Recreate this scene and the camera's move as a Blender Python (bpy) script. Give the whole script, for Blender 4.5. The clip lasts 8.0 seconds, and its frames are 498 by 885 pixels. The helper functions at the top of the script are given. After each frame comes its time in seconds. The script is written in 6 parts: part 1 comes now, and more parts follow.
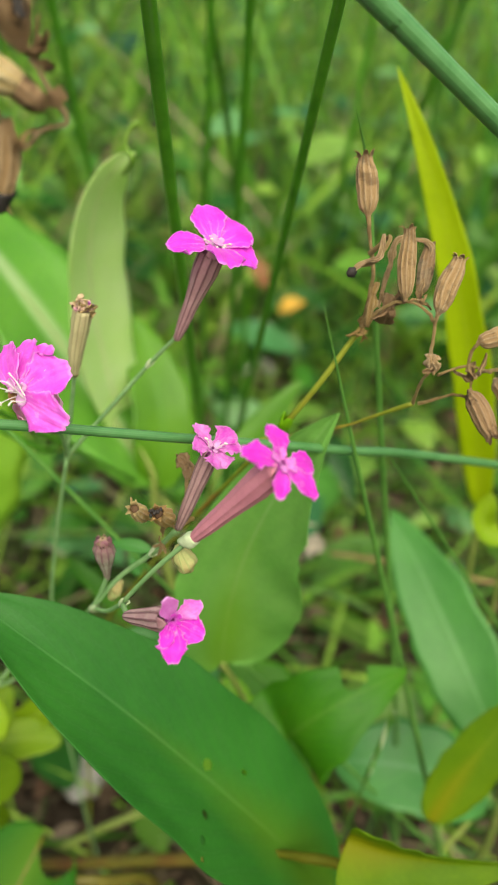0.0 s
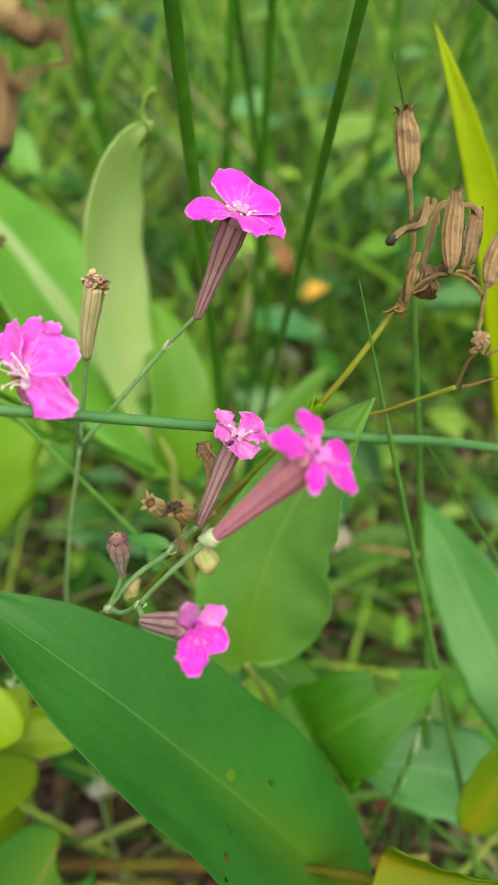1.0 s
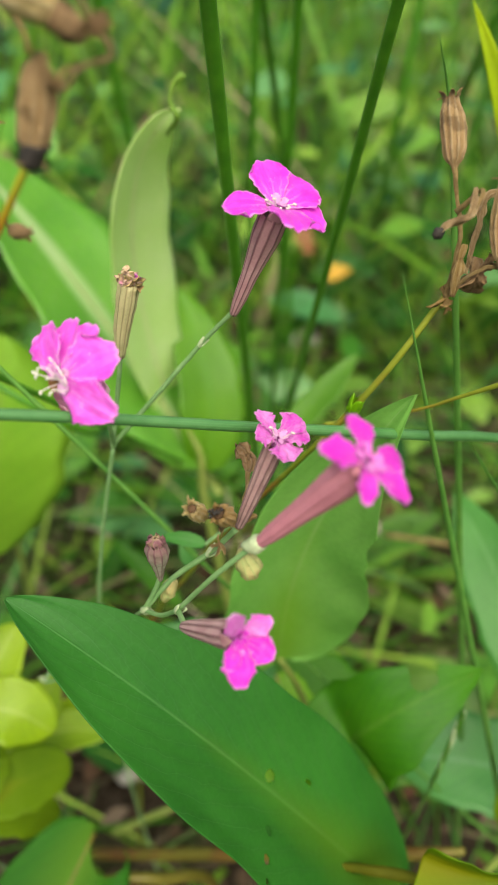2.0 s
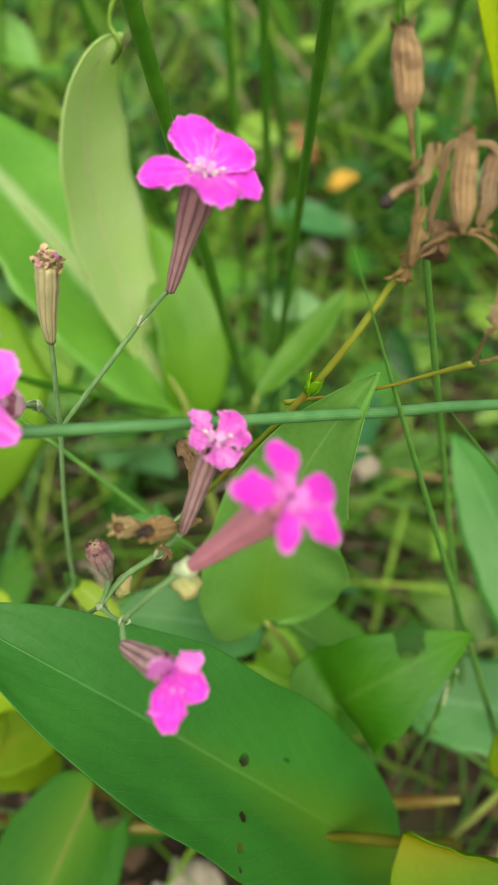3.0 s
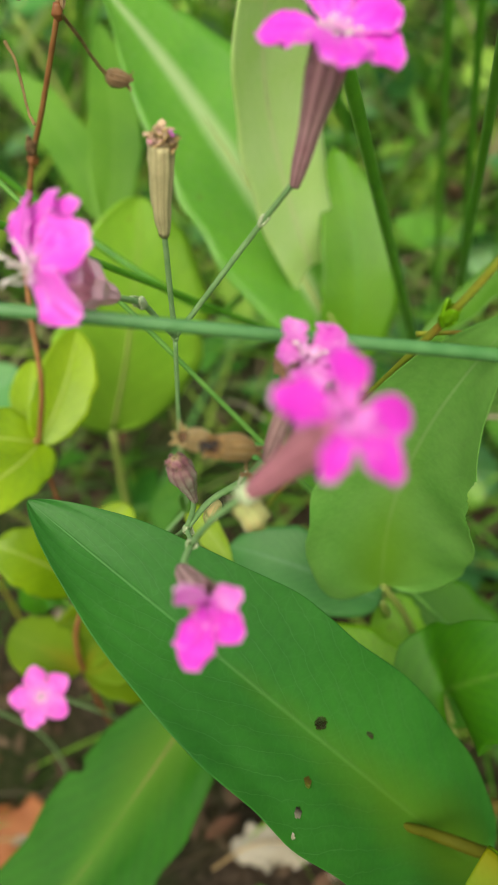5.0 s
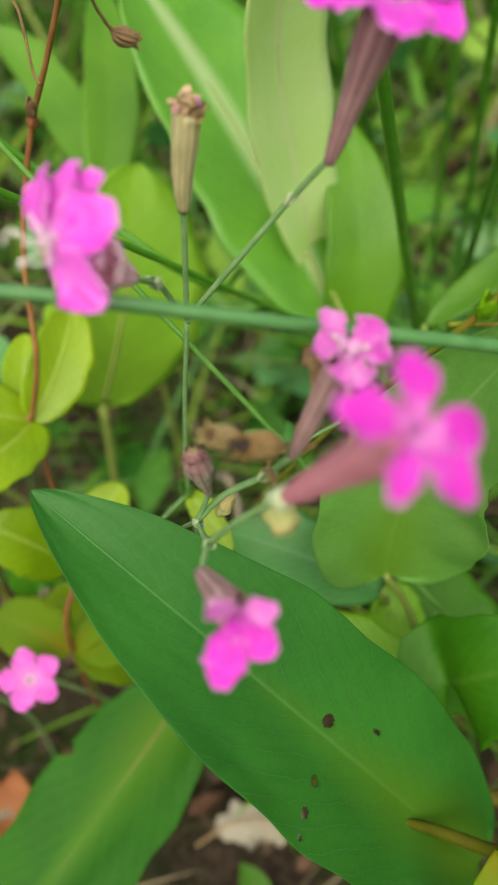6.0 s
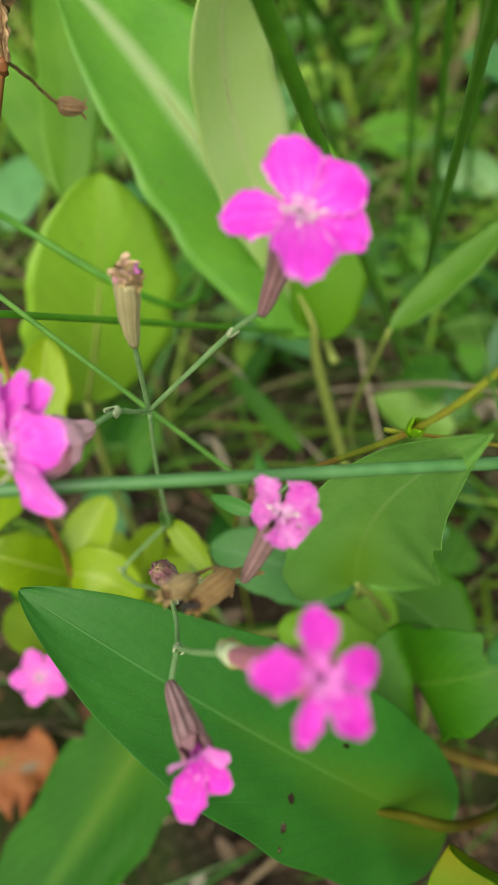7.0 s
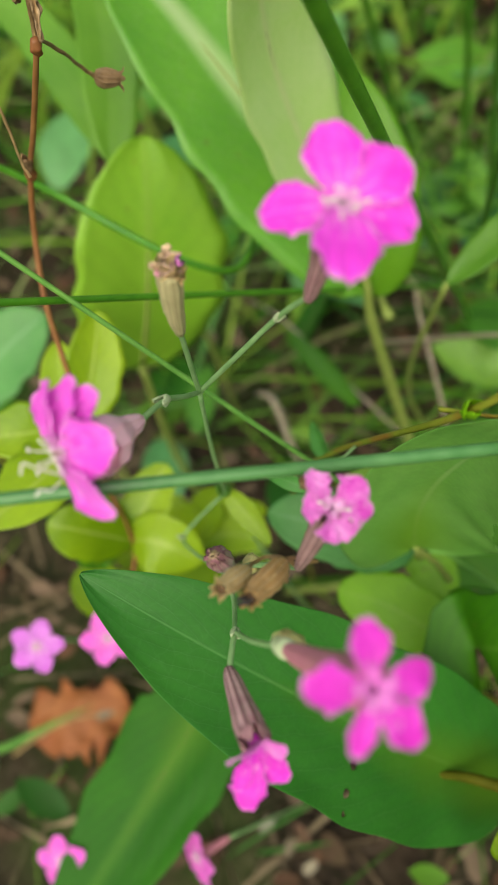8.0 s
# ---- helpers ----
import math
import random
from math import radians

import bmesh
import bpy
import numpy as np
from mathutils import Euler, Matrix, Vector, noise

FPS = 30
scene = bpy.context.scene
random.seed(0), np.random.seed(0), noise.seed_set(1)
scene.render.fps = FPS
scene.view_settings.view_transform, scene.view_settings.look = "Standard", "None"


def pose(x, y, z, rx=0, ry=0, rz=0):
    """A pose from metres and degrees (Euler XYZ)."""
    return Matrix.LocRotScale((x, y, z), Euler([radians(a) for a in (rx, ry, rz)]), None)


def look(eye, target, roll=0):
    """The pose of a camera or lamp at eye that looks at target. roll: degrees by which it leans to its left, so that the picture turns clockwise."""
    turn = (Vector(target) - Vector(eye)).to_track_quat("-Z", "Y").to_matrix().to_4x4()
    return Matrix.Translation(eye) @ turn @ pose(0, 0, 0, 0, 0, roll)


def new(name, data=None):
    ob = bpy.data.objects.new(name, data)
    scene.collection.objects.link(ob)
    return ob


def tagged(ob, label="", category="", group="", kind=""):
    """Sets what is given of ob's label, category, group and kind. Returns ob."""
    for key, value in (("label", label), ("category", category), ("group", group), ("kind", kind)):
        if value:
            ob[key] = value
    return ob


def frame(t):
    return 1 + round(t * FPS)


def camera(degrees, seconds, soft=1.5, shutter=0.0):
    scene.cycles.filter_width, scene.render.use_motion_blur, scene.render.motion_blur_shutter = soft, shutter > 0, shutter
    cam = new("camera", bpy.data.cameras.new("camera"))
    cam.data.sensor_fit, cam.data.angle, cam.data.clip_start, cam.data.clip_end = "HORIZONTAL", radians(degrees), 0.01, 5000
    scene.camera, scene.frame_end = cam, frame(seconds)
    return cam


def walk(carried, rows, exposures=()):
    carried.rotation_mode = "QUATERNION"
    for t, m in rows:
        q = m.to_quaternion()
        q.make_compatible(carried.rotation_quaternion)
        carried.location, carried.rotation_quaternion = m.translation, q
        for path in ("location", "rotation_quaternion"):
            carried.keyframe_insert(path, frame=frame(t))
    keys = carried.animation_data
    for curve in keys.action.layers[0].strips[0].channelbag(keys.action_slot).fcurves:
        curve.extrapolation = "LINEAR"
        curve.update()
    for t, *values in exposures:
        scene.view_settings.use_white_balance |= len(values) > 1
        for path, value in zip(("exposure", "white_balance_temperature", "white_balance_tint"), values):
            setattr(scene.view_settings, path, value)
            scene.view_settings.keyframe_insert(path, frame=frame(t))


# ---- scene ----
cam = camera(36.42, 8.0, soft=0.4)
cam.data.dof.use_dof = True
cam.data.dof.focus_distance = 0.111
cam.data.dof.aperture_fstop = 23.0
PATH = [
    (0, (0.00000, 0.00000, 0.33500), (0.00000, 0.11980, 0.24473), 5.50),
    (0.2, (0.00281, 0.00179, 0.33239), (0.00411, 0.12177, 0.24237), 5.98),
    (0.4, (0.00351, 0.00520, 0.33038), (0.00388, 0.12435, 0.23926), 5.51),
    (0.5, (0.00159, 0.00659, 0.33130), (0.00171, 0.12535, 0.23968), 5.68),
    (0.7, (-0.00171, 0.00618, 0.33145), (-0.00434, 0.12455, 0.23936), 5.06),
    (1, (-0.00083, 0.00833, 0.32829), (-0.00485, 0.12659, 0.23610), 4.24),
    (1.2, (-0.00113, 0.00968, 0.32716), (-0.00592, 0.12732, 0.23422), 3.71),
    (1.5, (-0.00304, 0.00984, 0.32644), (-0.01055, 0.12667, 0.23266), 2.84),
    (1.7, (-0.00549, 0.01063, 0.32685), (-0.01301, 0.12684, 0.23230), 3.05),
    (2.8, (0.00405, 0.02454, 0.33310), (-0.00423, 0.13283, 0.22964), -0.26),
    (3, (0.00527, 0.02923, 0.33064), (-0.00555, 0.13171, 0.22165), -1.19),
    (3.2, (0.00093, 0.02191, 0.33462), (-0.01475, 0.12506, 0.22685), -2.37),
    (3.3, (-0.00160, 0.02560, 0.33600), (-0.01884, 0.12465, 0.22531), -2.70),
    (3.5, (0.00150, 0.02465, 0.33860), (-0.01881, 0.12504, 0.22900), -3.00),
    (3.7, (-0.00308, 0.01996, 0.35026), (-0.02419, 0.11886, 0.23949), -1.91),
    (4, (-0.00016, 0.01500, 0.35260), (-0.02679, 0.11543, 0.24441), -1.30),
    (4.2, (0.00321, 0.01561, 0.34965), (-0.02633, 0.11362, 0.24001), -1.00),
    (4.5, (0.00942, 0.02495, 0.33439), (-0.02764, 0.12053, 0.22489), -4.34),
    (4.7, (0.01615, 0.03036, 0.32540), (-0.02811, 0.12261, 0.21572), -8.13),
    (5.8, (0.00714, 0.04468, 0.31352), (-0.03880, 0.12555, 0.19584), -9.01),
    (6, (0.00738, 0.04001, 0.31630), (-0.03243, 0.12538, 0.19956), -5.58),
    (6.1, (0.00979, 0.04361, 0.32820), (-0.02852, 0.12816, 0.21037), -5.74),
    (6.2, (0.01037, 0.04550, 0.33522), (-0.02329, 0.12954, 0.21562), -4.00),
    (6.3, (0.01290, 0.04056, 0.33366), (-0.01982, 0.12343, 0.21299), -4.30),
    (6.4, (0.01462, 0.03742, 0.32727), (-0.01888, 0.11743, 0.20489), -5.80),
    (6.5, (0.01594, 0.03559, 0.32007), (-0.02416, 0.11734, 0.20087), -8.61),
    (6.7, (0.01284, 0.04683, 0.32860), (-0.02172, 0.12316, 0.20418), -9.29),
    (6.8, (0.01424, 0.04952, 0.33462), (-0.01850, 0.12555, 0.20953), -9.23),
    (7, (0.00903, 0.05829, 0.33942), (-0.02609, 0.12839, 0.21155), -10.32),
    (7.2, (0.00643, 0.05902, 0.33766), (-0.02910, 0.12442, 0.20743), -12.75),
    (7.5, (0.00979, 0.06047, 0.34241), (-0.02992, 0.12332, 0.21214), -17.33),
    (7.7, (0.00522, 0.06602, 0.34330), (-0.03894, 0.12711, 0.21361), -20.06),
    (8, (0.00871, 0.06402, 0.34115), (-0.03516, 0.12076, 0.20940), -21.77),
]
walk(cam, [(t, look(eye, target, roll)) for t, eye, target, roll in PATH], [(0.0, 0.5, 7000, 4), (4.0, 0.45, 7000, 4), (8.0, 0.28, 7000, 4)])

# ---- light: bright overcast sky in an open meadow ----
world = bpy.data.worlds.new("overcast_sky")
scene.world = world
world.use_nodes = True
wn = world.node_tree
sky = wn.nodes.new("ShaderNodeTexSky")
sky.sky_type = "NISHITA"
sky.sun_disc = False
sky.sun_elevation = radians(55)
sky.sun_rotation = radians(166)
sky.air_density = 1.6
sky.dust_density = 4.0
wn.links.new(sky.outputs[0], wn.nodes["Background"].inputs[0])
wn.nodes["Background"].inputs[1].default_value = 0.1
sun = new("sun", bpy.data.lights.new("sun", "SUN"))
sun.data.energy = 3.75
sun.data.angle = radians(65)
sun.data.color = (1.0, 0.95, 0.84)
sun.matrix_world = look((0.12, -0.42, 0.90), (0, 0, 0))


# ---- materials ----
def base_material(name):
    m = bpy.data.materials.new(name)
    m.use_nodes = True
    nt = m.node_tree
    nt.nodes.clear()
    return m, nt


def nd(nt, kind, **values):
    n = nt.nodes.new(kind)
    for k, v in values.items():
        n.inputs[k.replace("_", " ")].default_value = v
    return n


def mathn(nt, op, a, b=0.0, clamp=False):
    n = nt.nodes.new("ShaderNodeMath")
    n.operation = op
    n.use_clamp = clamp
    for i, v in enumerate((a, b)):
        if isinstance(v, (int, float)):
            n.inputs[i].default_value = v
        else:
            nt.links.new(v, n.inputs[i])
    return n.outputs[0]


def mixc(nt, fac, a, b, blend="MIX"):
    n = nt.nodes.new("ShaderNodeMix")
    n.data_type = "RGBA"
    n.blend_type = blend
    for sock, v in ((n.inputs[0], fac), (n.inputs[6], a), (n.inputs[7], b)):
        if isinstance(v, (int, float)):
            sock.default_value = v
        elif isinstance(v, tuple):
            sock.default_value = (*v, 1)
        else:
            nt.links.new(v, sock)
    return n.outputs[2]


def noisef(nt, scale, detail=4.0, rough=0.55, vec=None, distortion=0.0):
    n = nd(nt, "ShaderNodeTexNoise", Scale=scale, Detail=detail, Roughness=rough, Distortion=distortion)
    if vec is None:
        tc = nt.nodes.new("ShaderNodeTexCoord")
        vec = tc.outputs["Object"]
    nt.links.new(vec, n.inputs["Vector"])
    return n.outputs[0]


def ramp(nt, fac, lo, hi):
    n = nt.nodes.new("ShaderNodeMapRange")
    n.inputs[1].default_value = lo
    n.inputs[2].default_value = hi
    nt.links.new(fac, n.inputs[0])
    return n.outputs[0]


def finish(nt, colour, rough=0.5, spec=0.4, bump=None, bump_amount=0.2, bump_size=0.0004, through_colour=None, through_amount=0.0, sheen=0.0):
    p = nd(nt, "ShaderNodeBsdfPrincipled", Roughness=rough if isinstance(rough, float) else 0.5)
    if not isinstance(rough, float):
        nt.links.new(rough, p.inputs["Roughness"])
    p.inputs["Specular IOR Level"].default_value = spec
    p.inputs["Sheen Weight"].default_value = sheen
    if isinstance(colour, tuple):
        p.inputs["Base Color"].default_value = (*colour, 1)
    else:
        nt.links.new(colour, p.inputs["Base Color"])
    if bump is not None:
        b = nd(nt, "ShaderNodeBump", Strength=bump_amount, Distance=bump_size)
        nt.links.new(bump, b.inputs["Height"])
        nt.links.new(b.outputs[0], p.inputs["Normal"])
    out = nt.nodes.new("ShaderNodeOutputMaterial")
    if through_amount > 0:
        t = nt.nodes.new("ShaderNodeBsdfTranslucent")
        if through_colour is None:
            nt.links.new(colour, t.inputs[0])
        elif isinstance(through_colour, tuple):
            t.inputs[0].default_value = (*through_colour, 1)
        else:
            nt.links.new(through_colour, t.inputs[0])
        mx = nd(nt, "ShaderNodeMixShader", Fac=through_amount)
        nt.links.new(p.outputs[0], mx.inputs[1])
        nt.links.new(t.outputs[0], mx.inputs[2])
        nt.links.new(mx.outputs[0], out.inputs[0])
    else:
        nt.links.new(p.outputs[0], out.inputs[0])


def leaf_material(name, dark, light, vein, glow, rib=0.5, side=0.25, count=14.0, slant=2.2, rough=0.42, through_amount=0.3, spots=0.0, spec=0.4, patch=45.0, ribw=0.04, foot=None, net=0.0, bands=0.2):
    """Blade colour in two scales of mottling, a pale midrib and slanting side veins along the blade's own coordinates."""
    m, nt = base_material(name)
    uv = nt.nodes.new("ShaderNodeUVMap")
    sep = nt.nodes.new("ShaderNodeSeparateXYZ")
    nt.links.new(uv.outputs[0], sep.inputs[0])
    u, v = sep.outputs[0], sep.outputs[1]
    off = mathn(nt, "ABSOLUTE", mathn(nt, "SUBTRACT", v, 0.5))
    wob = noisef(nt, 160.0, 2.0)
    ribm = mathn(nt, "SUBTRACT", 1.0, ramp(nt, off, ribw * 0.15, ribw), True)
    ph = mathn(nt, "SUBTRACT", mathn(nt, "MULTIPLY", u, count), mathn(nt, "MULTIPLY", off, slant * count * 0.3))
    ph = mathn(nt, "ADD", ph, mathn(nt, "MULTIPLY", wob, 0.9))
    wave = mathn(nt, "ABSOLUTE", mathn(nt, "SINE", mathn(nt, "MULTIPLY", ph, math.pi)))
    sidem = mathn(nt, "SUBTRACT", 1.0, ramp(nt, wave, 0.0, 0.1), True)
    info = nt.nodes.new("ShaderNodeObjectInfo")
    big = noisef(nt, patch, 3.0)
    tone = mathn(nt, "ADD", ramp(nt, big, 0.32, 0.7), mathn(nt, "MULTIPLY", mathn(nt, "SUBTRACT", info.outputs["Random"], 0.5), 0.35), True)
    col = mixc(nt, tone, dark, light)
    swell = mathn(nt, "MULTIPLY", ramp(nt, wave, 0.25, 1.0), mathn(nt, "MULTIPLY", big, bands * 2))
    col = mixc(nt, swell, col, tuple(min(1, c * 1.5) for c in light))
    fine = noisef(nt, 900.0, 3.0)
    col = mixc(nt, mathn(nt, "MULTIPLY", ramp(nt, fine, 0.35, 0.75), 0.18), col, tuple(min(1, c * 1.7) for c in light))
    col = mixc(nt, mathn(nt, "MULTIPLY", sidem, side), col, vein)
    col = mixc(nt, mathn(nt, "MULTIPLY", ribm, rib), col, vein)
    if net:
        vor = nd(nt, "ShaderNodeTexVoronoi", Scale=net)
        vor.feature = "DISTANCE_TO_EDGE"
        tc = nt.nodes.new("ShaderNodeTexCoord")
        warp = nd(nt, "ShaderNodeVectorMath")
        warp.operation = "ADD"
        soft = nd(nt, "ShaderNodeTexNoise", Scale=500.0)
        nt.links.new(tc.outputs["Object"], soft.inputs["Vector"])
        shrink = nt.nodes.new("ShaderNodeVectorMath")
        shrink.operation = "SCALE"
        shrink.inputs["Scale"].default_value = 0.0016
        nt.links.new(soft.outputs["Color"], shrink.inputs[0])
        nt.links.new(tc.outputs["Object"], warp.inputs[0])
        nt.links.new(shrink.outputs[0], warp.inputs[1])
        nt.links.new(warp.outputs[0], vor.inputs["Vector"])
        netm = mathn(nt, "SUBTRACT", 1.0, ramp(nt, vor.outputs["Distance"], 0.0, 0.06), True)
        col = mixc(nt, mathn(nt, "MULTIPLY", netm, mathn(nt, "MULTIPLY", big, 0.13)), col, vein)
    if foot is not None:
        near = mathn(nt, "SUBTRACT", 1.0, ramp(nt, mathn(nt, "ADD", mathn(nt, "MULTIPLY", u, 1.4), mathn(nt, "ADD", mathn(nt, "MULTIPLY", off, 2.0), mathn(nt, "MULTIPLY", big, 0.6))), 0.6, 1.25), True)
        col = mixc(nt, mathn(nt, "MULTIPLY", near, 0.7), col, foot)
    if spots:
        sp = noisef(nt, 260.0, 2.0)
        col = mixc(nt, mathn(nt, "MULTIPLY", ramp(nt, sp, 0.70, 0.76), spots), col, (0.16, 0.09, 0.03))
    tcol = mixc(nt, 0.6, col, glow)
    h = mathn(nt, "SUBTRACT", mathn(nt, "MULTIPLY", fine, 0.35), mathn(nt, "ADD", mathn(nt, "ADD", mathn(nt, "MULTIPLY", sidem, 0.08), mathn(nt, "MULTIPLY", wave, -0.1)), mathn(nt, "MULTIPLY", ribm, 0.6)))
    rg = mathn(nt, "ADD", mathn(nt, "MULTIPLY", big, 0.2), rough - 0.1)
    finish(nt, col, rg, spec, h, 0.35, 0.0003, tcol, through_amount)
    return m


def petal_material(name, body, pale, glow, throat):
    """Fine darker veins that fan out from a pale claw, soft blotches, frosted streaks and an uneven pale rim with
    painted edge glow.
    """
    m, nt = base_material(name)
    uv = nt.nodes.new("ShaderNodeUVMap")
    sep = nt.nodes.new("ShaderNodeSeparateXYZ")
    nt.links.new(uv.outputs[0], sep.inputs[0])
    u, v = sep.outputs[0], sep.outputs[1]
    wob = mathn(nt, "MULTIPLY", noisef(nt, 420.0, 3.0), 4.5)
    fan = mathn(nt, "SINE", mathn(nt, "ADD", mathn(nt, "MULTIPLY", v, 58.0), wob))
    fanm = ramp(nt, fan, 0.25, 1.0)
    n1 = noisef(nt, 330.0, 5.0, 0.65)
    n2 = noisef(nt, 1900.0, 3.0)
    col = mixc(nt, ramp(nt, n1, 0.38, 0.68), body, pale)
    col = mixc(nt, mathn(nt, "MULTIPLY", fanm, 0.07), col, (body[0] * 0.7, body[1] * 0.35, body[2] * 0.74))
    col = mixc(nt, mathn(nt, "MULTIPLY", ramp(nt, n2, 0.5, 0.75), 0.2), col, pale)
    near = mathn(nt, "SUBTRACT", 1.0, ramp(nt, mathn(nt, "ADD", u, mathn(nt, "MULTIPLY", n1, 0.2)), 0.08, 0.5), True)
    col = mixc(nt, mathn(nt, "MULTIPLY", near, 0.45), col, throat)
    streak = mathn(nt, "MULTIPLY", ramp(nt, mathn(nt, "SINE", mathn(nt, "ADD", mathn(nt, "MULTIPLY", v, 24.0), wob)), 0.55, 1.0), mathn(nt, "SUBTRACT", 1.0, ramp(nt, u, 0.2, 0.65), True))
    col = mixc(nt, mathn(nt, "MULTIPLY", streak, 0.25), col, (0.92, 0.66, 0.9))
    frost = mathn(nt, "MULTIPLY", ramp(nt, noisef(nt, 800.0, 4.0, 0.7), 0.57, 0.7), mathn(nt, "SUBTRACT", 1.0, ramp(nt, u, 0.3, 0.9), True))
    col = mixc(nt, mathn(nt, "MULTIPLY", frost, 0.5), col, (0.92, 0.72, 0.9))
    ragged = mathn(nt, "MULTIPLY", mathn(nt, "SUBTRACT", noisef(nt, 700.0, 3.0), 0.5), 0.14)
    # Rim: pale petal margin plus light scattered at the edge, put into the colour.
    rim = mathn(nt, "MAXIMUM", ramp(nt, mathn(nt, "ADD", mathn(nt, "ABSOLUTE", mathn(nt, "SUBTRACT", v, 0.5)), ragged), 0.45, 0.5), ramp(nt, mathn(nt, "ADD", u, ragged), 0.93, 1.0))
    col = mixc(nt, mathn(nt, "MULTIPLY", rim, 0.55), col, (0.93, 0.6, 0.91))
    finish(nt, col, 0.45, 0.35, mathn(nt, "ADD", mathn(nt, "MULTIPLY", fan, 0.08), mathn(nt, "ADD", n1, mathn(nt, "MULTIPLY", n2, 0.6))), 0.8, 0.00022, mixc(nt, 0.5, col, glow), 0.42, sheen=0.15)
    return m


def ribbed_material(name, body, dark, tip, ribs=10.0, rough=0.6, through_amount=0.12, stripe=0.75, patch=420.0, tip_amount=0.35, wander=0.9, narrow=0.45, speck=0.35):
    """Striped skin that runs round a calyx or capsule: dark lines along it, mottled between."""
    m, nt = base_material(name)
    uv = nt.nodes.new("ShaderNodeUVMap")
    sep = nt.nodes.new("ShaderNodeSeparateXYZ")
    nt.links.new(uv.outputs[0], sep.inputs[0])
    wob = mathn(nt, "MULTIPLY", mathn(nt, "SUBTRACT", noisef(nt, 600.0, 3.0), 0.5), wander)
    s = mathn(nt, "COSINE", mathn(nt, "ADD", mathn(nt, "MULTIPLY", sep.outputs[1], ribs * 2 * math.pi), wob))
    line = ramp(nt, s, narrow, 0.97)
    n1 = noisef(nt, patch, 4.0)
    n2 = noisef(nt, 2200.0, 3.0)
    col = mixc(nt, ramp(nt, n1, 0.3, 0.75), body, tip)
    col = mixc(nt, mathn(nt, "MULTIPLY", ramp(nt, sep.outputs[0], 0.6, 1.0), tip_amount), col, tip)
    col = mixc(nt, mathn(nt, "MULTIPLY", line, stripe), col, dark)
    col = mixc(nt, mathn(nt, "MULTIPLY", ramp(nt, n2, 0.5, 0.8), speck), col, tuple(c * 0.55 for c in body))
    finish(nt, col, rough, 0.25, mathn(nt, "ADD", mathn(nt, "MULTIPLY", line, 0.8), n2), 0.5, 0.0002, None, through_amount)
    return m


def dry_material(name, body, dark, pale, blotch=0.6, through_amount=0.15):
    """Dry papery skin: fine streaks along it, dark blotches for weathering and crevice shade, crests painted with pale
    highlights.
    """
    m, nt = base_material(name)
    uv = nt.nodes.new("ShaderNodeUVMap")
    mp = nt.nodes.new("ShaderNodeMapping")
    mp.inputs["Scale"].default_value = (2.6, 62.0, 1.0)
    nt.links.new(uv.outputs[0], mp.inputs[0])
    streak = noisef(nt, 1.0, 5.0, 0.65, mp.outputs[0], 0.15)
    big = noisef(nt, 260.0, 4.0, 0.6)
    fine = noisef(nt, 1500.0, 4.0, 0.6)
    geo = nt.nodes.new("ShaderNodeNewGeometry")
    col = mixc(nt, ramp(nt, streak, 0.16, 0.42), dark, body)
    col = mixc(nt, mathn(nt, "MULTIPLY", ramp(nt, streak, 0.52, 0.7), 0.6), col, pale)
    # Ridge crests lightened in the colour, as highlights.
    col = mixc(nt, mathn(nt, "MULTIPLY", ramp(nt, geo.outputs["Pointiness"], 0.5, 0.56), 0.5), col, pale)
    col = mixc(nt, mathn(nt, "MULTIPLY", ramp(nt, big, 0.53, 0.62), blotch), col, dark)
    col = mixc(nt, mathn(nt, "MULTIPLY", ramp(nt, noisef(nt, 170.0, 4.0), 0.6, 0.68), 0.35), col, (0.6, 0.5, 0.36))
    col = mixc(nt, mathn(nt, "MULTIPLY", ramp(nt, fine, 0.5, 0.8), 0.4), col, tuple(x * 0.5 for x in body))
    finish(nt, col, 0.8, 0.25, mathn(nt, "ADD", streak, mathn(nt, "MULTIPLY", fine, 0.5)), 1.0, 0.0007, None, through_amount)
    return m


def plain_material(name, a, b, scale=400.0, rough=0.5, through_amount=0.0, spec=0.35, c=None, cscale=60.0, lines=False, bump=0.35):
    """Two-tone mottled skin; a third tone in larger patches; fine lengthwise lines for stems."""
    m, nt = base_material(name)
    n1 = noisef(nt, scale, 5.0)
    info = nt.nodes.new("ShaderNodeObjectInfo")
    col = mixc(nt, ramp(nt, n1, 0.3, 0.72), a, b)
    if c is not None:
        col = mixc(nt, ramp(nt, noisef(nt, cscale, 3.0), 0.5, 0.68), col, c)
    col = mixc(nt, mathn(nt, "MULTIPLY", info.outputs["Random"], 0.25), col, tuple(x * 0.75 for x in a))
    h = n1
    if lines:
        uv = nt.nodes.new("ShaderNodeUVMap")
        sep = nt.nodes.new("ShaderNodeSeparateXYZ")
        nt.links.new(uv.outputs[0], sep.inputs[0])
        ln = ramp(nt, mathn(nt, "SINE", mathn(nt, "MULTIPLY", sep.outputs[1], 2 * math.pi * 14)), 0.0, 1.0)
        col = mixc(nt, mathn(nt, "MULTIPLY", ln, 0.12), col, tuple(min(1, x * 1.6) for x in b))
        h = mathn(nt, "ADD", n1, mathn(nt, "MULTIPLY", ln, 0.25))
    finish(nt, col, rough, spec, h, bump, 0.0002, None, through_amount)
    return m


